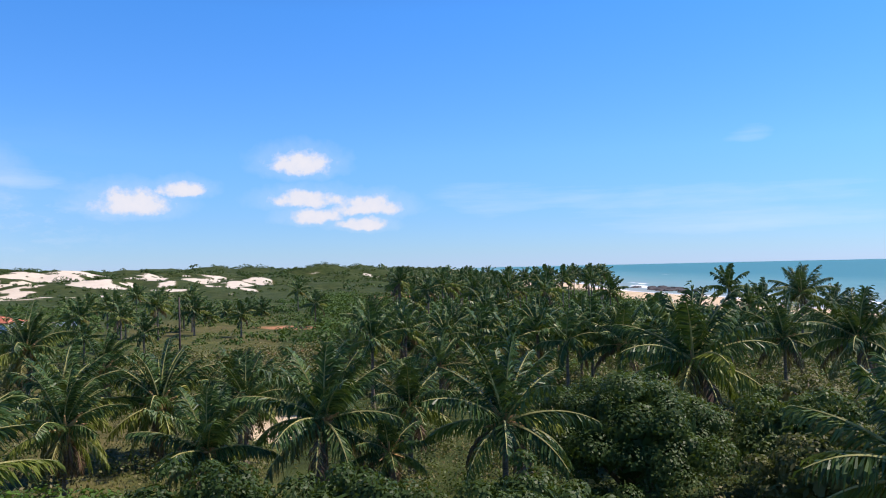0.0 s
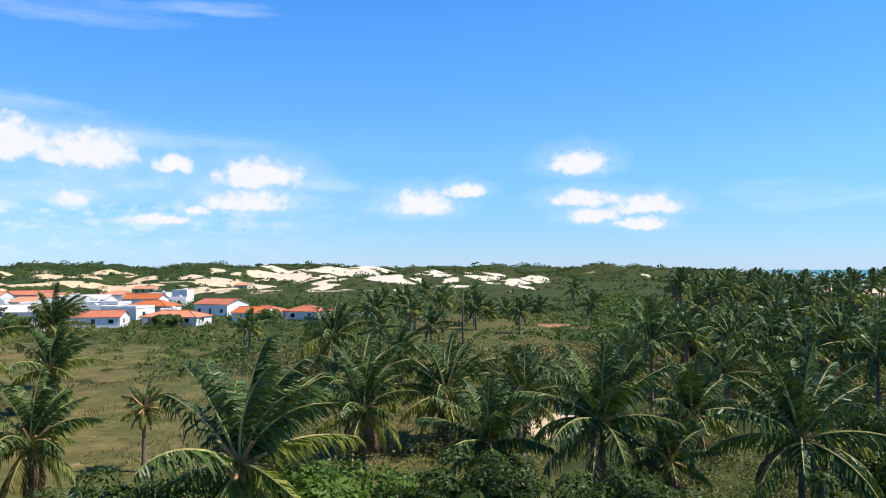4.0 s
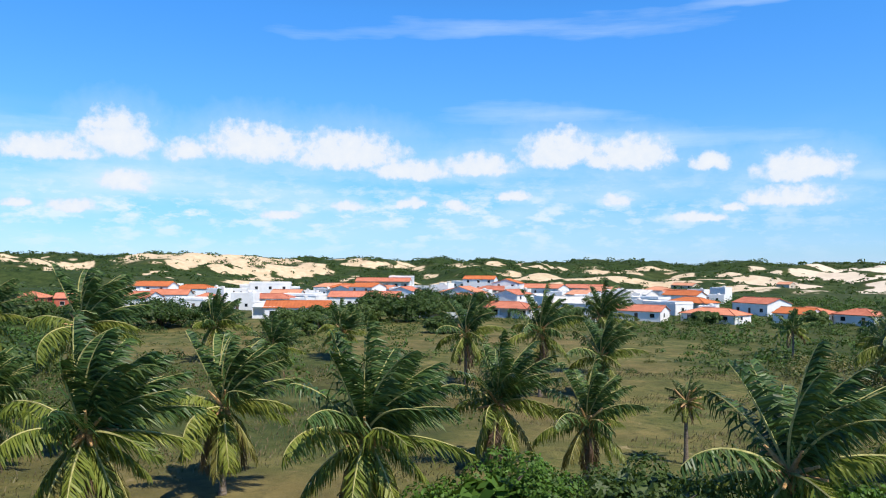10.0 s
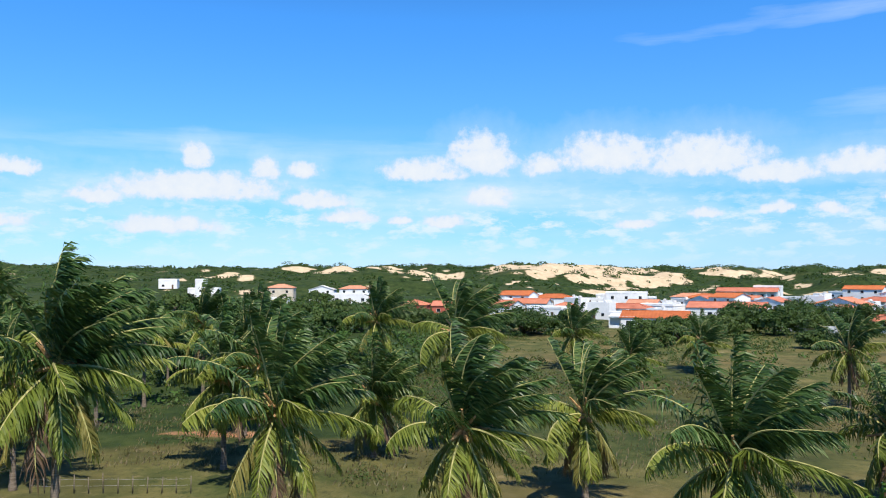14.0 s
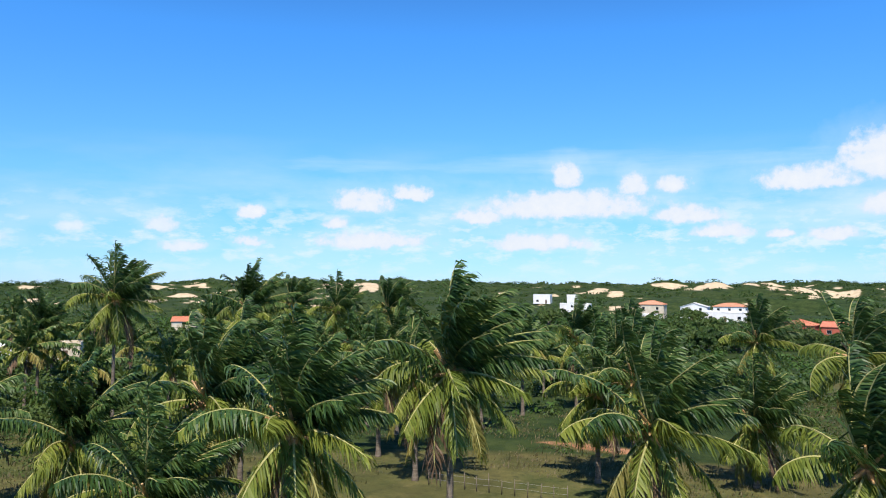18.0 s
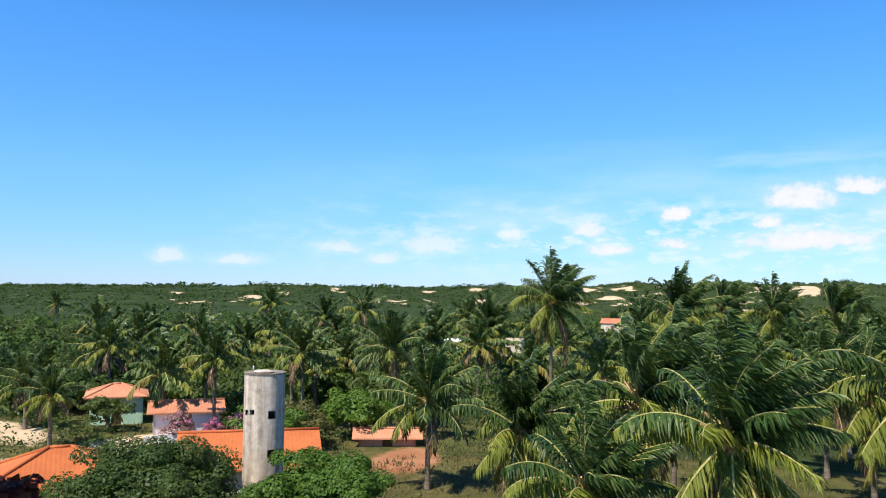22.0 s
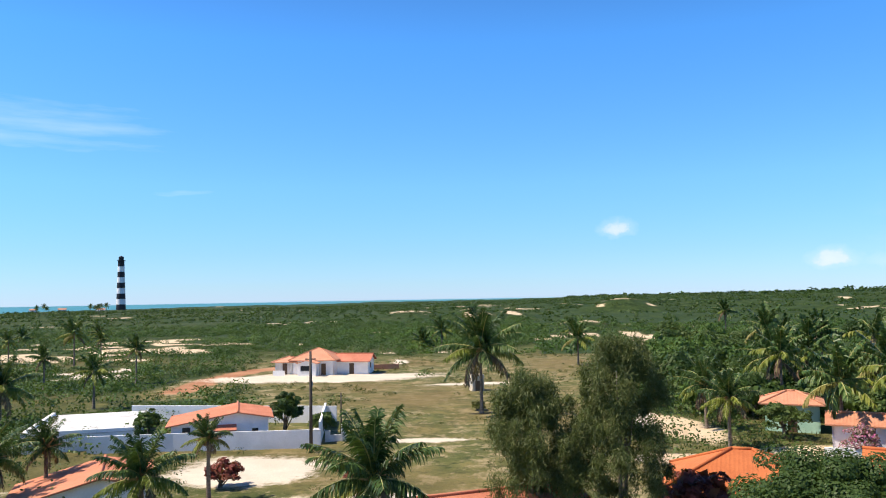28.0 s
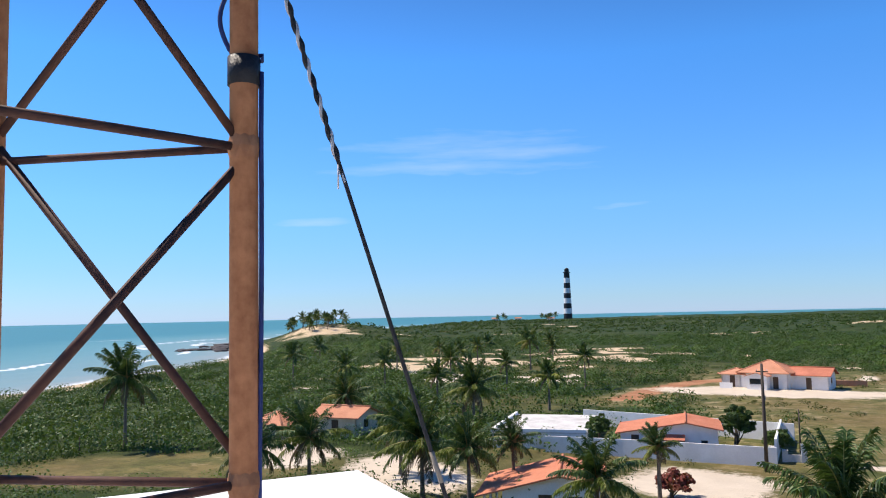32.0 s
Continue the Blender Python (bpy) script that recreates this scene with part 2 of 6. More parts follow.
PALM_GREEN = foliage("palm_green", [(0.014, 0.038, 0.008), (0.034, 0.080, 0.014), (0.076, 0.142, 0.024), (0.165, 0.215, 0.046)], 0.16, 0.44, spec=0.30)
# Paler copy of the palm green: sunlight on lower fronds put into the colour.
PALM_SUNLIT = foliage("palm_sunlit", [(0.080, 0.125, 0.014), (0.160, 0.205, 0.022), (0.270, 0.300, 0.042)], 0.24, 0.48, spec=0.24)
PALM_YELLOW = foliage("palm_yellow", [(0.10, 0.12, 0.02), (0.20, 0.19, 0.035), (0.28, 0.23, 0.05)])
PALM_DRY = foliage("palm_dry", [(0.12, 0.08, 0.035), (0.22, 0.15, 0.07)])
RACHIS = surface("palm_rachis", (0.22, 0.22, 0.06), (0.46, 0.42, 0.17), 3, 30)
TREE_BRIGHT = foliage("leaf_bright", [(0.045, 0.10, 0.010), (0.080, 0.17, 0.016), (0.13, 0.24, 0.028)])
TREE_DEEP = foliage("leaf_deep", [(0.034, 0.078, 0.012), (0.058, 0.120, 0.016), (0.090, 0.165, 0.022)], 0.2, 0.55)
TREE_DARK = foliage("leaf_dark", [(0.020, 0.046, 0.009), (0.040, 0.080, 0.013), (0.072, 0.122, 0.022)])
CASUARINA = foliage("casuarina_needles", [(0.036, 0.058, 0.012), (0.078, 0.108, 0.022), (0.150, 0.172, 0.042)], 0.22)
SCRUB = foliage("scrub_leaf", [(0.045, 0.060, 0.013), (0.084, 0.102, 0.020), (0.138, 0.146, 0.034), (0.220, 0.185, 0.066)])
SCRUB_LUSH = foliage("scrub_lush", [(0.038, 0.072, 0.013), (0.066, 0.112, 0.019), (0.108, 0.158, 0.030)])
GRASS = foliage("grass_blades", [(0.07, 0.09, 0.025), (0.14, 0.13, 0.045), (0.24, 0.19, 0.085)], 0.2)
BLOSSOM = foliage("blossom", [(0.48, 0.07, 0.15), (0.66, 0.18, 0.26), (0.10, 0.16, 0.03), (0.74, 0.36, 0.36)], 0.2)
RED_LEAF = foliage("red_leaf", [(0.12, 0.03, 0.02), (0.25, 0.06, 0.03), (0.10, 0.10, 0.03)], 0.2)
BARK = surface("bark", (0.10, 0.08, 0.06), (0.27, 0.22, 0.17), 2.5, 14, bump=0.8, dist=0.04)
PALM_BARK = surface("palm_bark", (0.09, 0.07, 0.05), (0.26, 0.21, 0.16), 1.6, 20, bump=0.7, dist=0.03, stretch=(1, 1, 6))
COCONUT = surface("coconut", (0.30, 0.15, 0.05), (0.56, 0.36, 0.17), 6, 20, 0.5)
FIBRE = surface("palm_fibre", (0.20, 0.11, 0.06), (0.45, 0.30, 0.18), 6, 30)
WHITE = surface("white_plaster", (0.76, 0.75, 0.72), (0.90, 0.885, 0.86), 0.6, 9, 0.9, bump=0.15)
WHITE_OLD = surface("weathered_plaster", (0.48, 0.46, 0.43), (0.74, 0.72, 0.68), 0.5, 7, 0.9, bump=0.2)
CREAM = surface("cream_plaster", (0.55, 0.46, 0.34), (0.72, 0.62, 0.47), 0.7, 9, 0.9)
PINK = surface("pink_plaster", (0.62, 0.30, 0.22), (0.75, 0.42, 0.32), 0.7, 9, 0.9)
RED_WALL = surface("red_plaster", (0.42, 0.10, 0.06), (0.56, 0.16, 0.10), 0.7, 9, 0.9)
MINT = surface("mint_plaster", (0.36, 0.60, 0.46), (0.52, 0.74, 0.60), 0.7, 9, 0.9)
LILAC = surface("lilac_plaster", (0.66, 0.61, 0.66), (0.80, 0.77, 0.80), 0.7, 9, 0.9)
CONCRETE_DARK = surface("stained_concrete", (0.10, 0.085, 0.07), (0.34, 0.29, 0.23), 1.2, 5, 0.95)
CONCRETE = surface("raw_concrete", (0.27, 0.21, 0.155), (0.74, 0.65, 0.53), 1.5, 2.6, 0.92, bump=0.3, stretch=(1.6, 1.6, 0.12))
GREY = surface("grey_cement", (0.30, 0.30, 0.31), (0.46, 0.46, 0.47), 0.7, 9, 0.9)
DARK = surface("dark_opening", (0.02, 0.02, 0.022), (0.05, 0.045, 0.04), 2, 10, 0.7)
WOOD = surface("dark_wood", (0.07, 0.045, 0.03), (0.16, 0.10, 0.06), 2, 16, 0.7, stretch=(1, 1, 0.2))
POLE_WOOD = surface("pole_wood", (0.045, 0.036, 0.03), (0.12, 0.095, 0.075), 1.5, 20, 0.9, stretch=(4, 4, 0.4))
RUST = surface("rusty_steel", (0.20, 0.07, 0.03), (0.46, 0.21, 0.10), 3.5, 40, 0.75, 0.15, 0.4, 0.004, stretch=(3, 3, 0.6))
# Rust with shade put into its colour, so the braces stand as silhouettes.
RUST_SHADED = surface("shaded_rusty_steel", (0.040, 0.020, 0.017), (0.115, 0.050, 0.033), 5, 45, 0.7, 0.15, 0.4, 0.003)
RUBBER = surface("black_tape", (0.012, 0.012, 0.014), (0.03, 0.03, 0.034), 10, 60, 0.5)
CABLE_BLUE = surface("blue_cable", (0.02, 0.03, 0.10), (0.03, 0.05, 0.18), 10, 60, 0.5)
ROPE_DARK = surface("dark_rope", (0.02, 0.02, 0.022), (0.05, 0.05, 0.05), 20, 80, 0.9)
ROPE_PALE = surface("pale_rope", (0.50, 0.47, 0.45), (0.72, 0.68, 0.66), 20, 80, 0.9)
LH_BLACK = surface("black_paint", (0.012, 0.013, 0.016), (0.025, 0.026, 0.03), 0.2, 2, 0.6)
LH_WHITE = surface("white_paint", (0.70, 0.70, 0.70), (0.84, 0.84, 0.83), 0.2, 2, 0.6)
ROCK = surface("shore_rock", (0.03, 0.028, 0.03), (0.10, 0.085, 0.08), 0.3, 3, 0.8)
SAND_STONE = surface("pale_stone", (0.50, 0.42, 0.32), (0.72, 0.63, 0.50), 1, 8, 0.95)
PAINT_BLUE = surface("blue_paint", (0.05, 0.12, 0.30), (0.10, 0.20, 0.42), 2, 10, 0.6)
CAR_PAINT = surface("pale_car_paint", (0.55, 0.55, 0.56), (0.7, 0.7, 0.7), 2, 10, 0.35)


def tile_material(name, dark, light):
    m, n, l, b = material(name, 0.85)
    o, g = n.new("ShaderNodeObjectInfo"), n.new("ShaderNodeTexCoord")
    big, small = noise_node(n, l, 0.5), noise_node(n, l, 7.0)
    f = math_node(n, l, "ADD", math_node(n, l, "MULTIPLY", big, 0.5), math_node(n, l, "MULTIPLY", small, 0.35))
    f = math_node(n, l, "ADD", f, math_node(n, l, "MULTIPLY", o.outputs["Random"], 0.16))
    l.new(ramp_node(n, l, f, [(0.30, dark), (0.68, light)]), b.inputs["Base Color"])
    bump_node(n, l, b, small, 0.5, 0.03)
    return m


TILE = tile_material("clay_tile", (0.36, 0.092, 0.030), (0.60, 0.185, 0.062))
TILE_SALMON = tile_material("salmon_clay_tile", (0.44, 0.145, 0.075), (0.68, 0.27, 0.155))
TILE_RED = tile_material("aged_red_tile", (0.34, 0.095, 0.052), (0.64, 0.24, 0.145))
TILE_PALE = tile_material("weathered_clay_tile", (0.44, 0.17, 0.09), (0.68, 0.33, 0.20))
GLASS, gn, gl, gb = material("window_glass", 0.06, spec=0.6)
gb.inputs["Base Color"].default_value = (0.02, 0.025, 0.03, 1)


def ground_material():
    """Dry grass and low weeds, bare earth and sand; the attributes sand and earth say where it is bare."""
    m, n, l, b = material("ground", 0.95, spec=0.15)
    fine, mid, big = noise_node(n, l, 1.6, 8, 0.7), noise_node(n, l, 0.22, 6, 0.65), noise_node(n, l, 0.035, 4)
    grass = ramp_node(n, l, mid, [(0.30, (0.058, 0.076, 0.018)), (0.46, (0.100, 0.108, 0.032)), (0.64, (0.205, 0.172, 0.062))])
    tuft = math_node(n, l, "MULTIPLY", math_node(n, l, "SUBTRACT", noise_node(n, l, 0.85, 6, 0.72), 0.515), 9.0, True)
    grass = mix_node(n, l, math_node(n, l, "MULTIPLY", tuft, 0.8), grass, (0.034, 0.048, 0.015))
    speck = math_node(n, l, "MULTIPLY", math_node(n, l, "SUBTRACT", noise_node(n, l, 2.4, 6, 0.78), 0.54), 9.0, True)
    grass = mix_node(n, l, math_node(n, l, "MULTIPLY", speck, 0.55), grass, (0.040, 0.044, 0.015))
    at_bare = n.new("ShaderNodeAttribute")
    at_bare.attribute_name = "bare"
    bald = math_node(n, l, "ADD", noise_node(n, l, 0.30, 9, 0.80), math_node(n, l, "MULTIPLY", at_bare.outputs["Fac"], 0.075))
    bald = math_node(n, l, "MULTIPLY", math_node(n, l, "SUBTRACT", bald, 0.585), 14.0, True)
    grass = mix_node(n, l, math_node(n, l, "MULTIPLY", bald, 0.75), grass, (0.40, 0.31, 0.175))
    dry = math_node(n, l, "MULTIPLY", math_node(n, l, "SUBTRACT", big, 0.44), 5.0, True)
    grass = mix_node(n, l, math_node(n, l, "MULTIPLY", dry, 0.75), grass, mix_node(n, l, mid, (0.095, 0.070, 0.028), (0.27, 0.19, 0.078)))
    blot = math_node(n, l, "ADD", math_node(n, l, "MULTIPLY", mid, 0.55), math_node(n, l, "MULTIPLY", noise_node(n, l, 0.55, 6, 0.7), 0.45))
    green = ramp_node(n, l, blot, [(0.36, (0.012, 0.026, 0.007)), (0.50, (0.028, 0.050, 0.012)), (0.66, (0.060, 0.082, 0.022))])
    at_scrub, at_sand, at_earth = (n.new("ShaderNodeAttribute") for _ in range(3))
    at_scrub.attribute_name, at_sand.attribute_name, at_earth.attribute_name = "scrub", "sand", "earth"
    col = mix_node(n, l, at_scrub.outputs["Fac"], grass, green)
    at_pale = n.new("ShaderNodeAttribute")
    at_pale.attribute_name = "pale"
    sand = ramp_node(n, l, mid, [(0.3, (0.50, 0.37, 0.23)), (0.7, (0.72, 0.57, 0.38))])
    sand = mix_node(n, l, at_pale.outputs["Fac"], sand, mix_node(n, l, mid, (0.58, 0.50, 0.40), (0.80, 0.72, 0.61)))
    sand = mix_node(n, l, math_node(n, l, "MULTIPLY", fine, 0.25), sand, (0.42, 0.33, 0.21))
    earth = ramp_node(n, l, mid, [(0.3, (0.30, 0.125, 0.06)), (0.7, (0.46, 0.24, 0.13))])

    def edge(a, soft):
        s = math_node(n, l, "ADD", a.outputs["Fac"], math_node(n, l, "MULTIPLY", math_node(n, l, "SUBTRACT", fine, 0.5), 0.8))
        s = math_node(n, l, "ADD", s, math_node(n, l, "MULTIPLY", math_node(n, l, "SUBTRACT", mid, 0.5), 0.9))
        return math_node(n, l, "MULTIPLY", math_node(n, l, "SUBTRACT", s, 0.5 - soft / 2), 1 / soft, True)

    col = mix_node(n, l, edge(at_earth, 0.3), col, earth)
    col = mix_node(n, l, edge(at_sand, 0.22), col, sand)
    l.new(col, b.inputs["Base Color"])
    bump_node(n, l, b, math_node(n, l, "ADD", fine, mid), 0.6, 0.25)
    return m


def sea_material():
    m, n, l, b = material("sea_water", 0.45, spec=0.12)
    at = n.new("ShaderNodeAttribute")
    at.attribute_name = "depth"
    wave = noise_node(n, l, 0.05, 8, 0.65, stretch=(1.0, 0.45, 1))
    fine = noise_node(n, l, 0.35, 5, 0.6)
    d = math_node(n, l, "ADD", at.outputs["Fac"], math_node(n, l, "MULTIPLY", math_node(n, l, "SUBTRACT", wave, 0.5), 0.25))
    col = ramp_node(n, l, d, [(0.0, (0.33, 0.34, 0.30)), (0.12, (0.20, 0.31, 0.31)), (0.45, (0.12, 0.28, 0.29)), (0.85, (0.055, 0.21, 0.235))])
    foam_at = n.new("ShaderNodeAttribute")
    foam_at.attribute_name = "foam"
    f = math_node(n, l, "ADD", foam_at.outputs["Fac"], math_node(n, l, "SUBTRACT", wave, 0.5))
    f = math_node(n, l, "ADD", f, math_node(n, l, "MULTIPLY", math_node(n, l, "SUBTRACT", fine, 0.5), 0.7))
    f = math_node(n, l, "MULTIPLY", math_node(n, l, "SUBTRACT", f, 0.42), 4.0, True)
    l.new(mix_node(n, l, f, col, (0.78, 0.80, 0.80)), b.inputs["Base Color"])
    bump_node(n, l, b, math_node(n, l, "ADD", wave, math_node(n, l, "MULTIPLY", fine, 0.3)), 0.5, 0.5)
    return m


GROUND, WATER = ground_material(), sea_material()


# ---- helpers of the scene ----
def mesh_from(name, verts, faces, mats, smooth=False):
    me = bpy.data.meshes.new(name)
    me.from_pydata([tuple(v) for v in verts], [], [tuple(f) for f in faces])
    for m in mats if isinstance(mats, (list, tuple)) else [mats]:
        me.materials.append(m)
    if smooth:
        me.polygons.foreach_set("use_smooth", [True] * len(me.polygons))
    return me


def quads(name, verts, mat):
    """A mesh of loose four-sided leaves from an array of n x 4 x 3."""
    v = np.asarray(verts, np.float32).reshape(-1, 3)
    k = len(v) // 4
    me = bpy.data.meshes.new(name)
    me.vertices.add(len(v)), me.loops.add(len(v)), me.polygons.add(k)
    me.vertices.foreach_set("co", v.ravel())
    me.loops.foreach_set("vertex_index", np.arange(len(v), dtype=np.int32))
    me.polygons.foreach_set("loop_start", np.arange(0, len(v), 4, dtype=np.int32))
    me.update(calc_edges=True)
    me.materials.append(mat)
    return me


def thing(name, at, rz, label, category, group="", kind=""):
    ob = new(name)
    ob.empty_display_size = 0.5
    ob.matrix_world = pose(*at, 0, 0, rz)
    return tagged(ob, label, category, group, kind)


def part(name, shape, mat, parent, label=""):
    """Links a bmesh, or a mesh, as one object under a thing or a part."""
    if isinstance(shape, bmesh.types.BMesh):
        me = bpy.data.meshes.new(name)
        shape.to_mesh(me)
        shape.free()
    else:
        me = shape
    if mat is not None:
        me.materials.clear()
        me.materials.append(mat)
    ob = new(name, me)
    ob.parent = parent
    return tagged(ob, label)


def box(bm, x0, y0, z0, x1, y1, z1, bevel=0.0):
    m = Matrix.Translation(((x0 + x1) / 2, (y0 + y1) / 2, (z0 + z1) / 2)) @ Matrix.Diagonal((abs(x1 - x0), abs(y1 - y0), abs(z1 - z0), 1))
    r = bmesh.ops.create_cube(bm, size=1, matrix=m)
    if bevel:
        e = {e for v in r["verts"] for e in v.link_edges}
        bmesh.ops.bevel(bm, geom=list(e), offset=bevel, segments=1, affect="EDGES", profile=0.5)
    return bm


def boxes(*list_of):
    bm = bmesh.new()
    for b in list_of:
        box(bm, *b)
    return bm


def tube_arrays(points, radii, sides=8):
    """Vertices and faces of a capped tube along points."""
    pts = [Vector(p) for p in points]
    verts, faces = [], []
    for i, p in enumerate(pts):
        d = (pts[min(i + 1, len(pts) - 1)] - pts[max(i - 1, 0)]).normalized()
        a = d.cross(Vector((0.31, 0.95, 0.11))).normalized()
        b = d.cross(a)
        for k in range(sides):
            w = 2 * math.pi * k / sides
            verts.append(p + radii[i] * (math.cos(w) * a + math.sin(w) * b))
    for i in range(len(pts) - 1):
        for k in range(sides):
            faces.append((i * sides + k, i * sides + (k + 1) % sides, (i + 1) * sides + (k + 1) % sides, (i + 1) * sides + k))
    faces.append(tuple(range(sides - 1, -1, -1)))
    faces.append(tuple((len(pts) - 1) * sides + k for k in range(sides)))
    return verts, faces


def tube(name, points, radii, mat, sides=8):
    if isinstance(radii, (int, float)):
        radii = [radii] * len(points)
    v, f = tube_arrays(points, radii, sides)
    return mesh_from(name, v, f, mat, True)


# ---- the land ----
def vn(x, y, scale, seed):
    """Smooth value noise in 0..1 over the plan."""
    x, y = np.asarray(x, float) / scale, np.asarray(y, float) / scale
    i, j = np.floor(x), np.floor(y)
    u, v = x - i, y - j
    u, v = u * u * (3 - 2 * u), v * v * (3 - 2 * v)

    def rnd(a, b):
        s = np.sin(a * 127.1 + b * 311.7 + seed * 74.7) * 43758.5453
        return s - np.floor(s)

    return (rnd(i, j) * (1 - u) + rnd(i + 1, j) * u) * (1 - v) + (rnd(i, j + 1) * (1 - u) + rnd(i + 1, j + 1) * u) * v


def ramp(v, a, b):
    t = np.clip((np.asarray(v, float) - a) / (b - a), 0, 1)
    return t * t * (3 - 2 * t)


COAST_Y = [-4600, -2300, -1800, -1500, -1200, -900, -600, -357, -253, -101, 60, 263, 415, 900, 3000, 4800]
COAST_X = [-900, -100, 250, 480, 650, 640, 520, 425, 305, 186, 150, 134, 108, 90, 40, 0]
CREST_AZ = [-60, -20, -4, 6, 20, 45, 64, 75, 95, 115, 130, 140, 150, 165, 182, 205, 240, 300]
CREST_Z = [0, 4, 6, 11, 14.5, 17, 18, 24, 20, 21, 17, 14, 14, 10.5, 5.5, 4, 3, 0]
MOUNDS = [(350, -357, 8, 32), (20, -420, 5.5, 10), (0, -440, 4, 13), (-28, -300, 3.5, 10), (-70, -520, 7, 16), (60, -470, 5, 16)]
SEA = -3.0


def inland(x, y):
    """Metres from the shore line towards the land."""
    return np.interp(y, COAST_Y, COAST_X) - x + 26 * (vn(x, y, 90, 5) - 0.5)


def height(x, y):
    x, y = np.asarray(x, float), np.asarray(y, float)
    r = np.hypot(x, y)
    az = (np.degrees(np.arctan2(-x, y)) + 60) % 360 - 60
    crest = np.interp(az, CREST_AZ, CREST_Z)
    rise = np.clip((r - 170) / 530, 0, 1)
    base = crest * (0.35 * rise + 0.65 * rise ** 2.2) * (1 - 0.15 * ramp(r, 900, 2500))
    rough = ramp(r, 220, 600) * np.clip(crest / 16, 0.12, 1) * np.interp(az, [82, 98], [1.0, 0.62])
    z = base + rough * (9.0 * (vn(x, y, 95, 1) - 0.5) + 11.0 * (vn(x, y, 42, 2) - 0.5) + 8.0 * (vn(x, y, 21, 12) - 0.5) - 3.2)
    z = z + ramp(r, 20, 80) * 0.5 * (vn(x, y, 22, 4) - 0.5)
    for mx, my, mh, mr in MOUNDS:
        z = z + mh * np.exp(-((x - mx) ** 2 + (y - my) ** 2) / (2 * mr * mr))
    d = inland(x, y)
    shore = SEA + np.clip(d, -60, 200) * 0.055
    k = ramp(d, 10, 75)
    return np.where(d < 10, shore, shore * (1 - k) + z * k)


def ellipse(x, y, cx, cy, a, b, turn=0.0):
    """1 inside an ellipse of the plan, falling to 0 outside it."""
    c, s = math.cos(radians(turn)), math.sin(radians(turn))
    u, v = ((x - cx) * c + (y - cy) * s) / a, (-(x - cx) * s + (y - cy) * c) / b
    return np.clip(1.5 - np.sqrt(u * u + v * v), 0, 1)


def along(x, y, pts, width):
    """1 along a line of the plan, falling to 0 at its edges."""
    best = np.full(np.shape(x), 1e9)
    for (ax, ay), (bx, by) in zip(pts, pts[1:]):
        dx, dy = bx - ax, by - ay
        t = np.clip(((x - ax) * dx + (y - ay) * dy) / (dx * dx + dy * dy), 0, 1)
        best = np.minimum(best, np.hypot(x - ax - t * dx, y - ay - t * dy))
    return np.clip(1.25 - best / width * 0.75, 0, 1)


TRACK = [(44, -160), (50, -152), (53, -136), (51, -119)]
YARDS = [(33, -140, 21, 7, 10), (22, -65, 6, 6, 0), (61, -57, 7, 5, -40), (45, -56, 9, 4.5, -30), (-17, -86, 3.5, 9, 15), (5, -128, 9, 1.2, 5), (-23.5, -71.5, 9, 3.0, 20), (-15, -70, 5, 2.2, 0),
         (8, -78, 6, 0.8, 0), (10, -54, 5, 3, 30), (16, -52, 5, 4, 0), (-15, 71, 2.6, 6, 10)]


def facing(x, y):
    """How steeply the ground rises away from the lookout: the seaward faces of the dunes."""
    r = np.maximum(np.hypot(x, y), 1.0)
    k = 5.0 / r
    return (height(x * (1 + k), y * (1 + k)) - height(x * (1 - k), y * (1 - k))) / 10.0


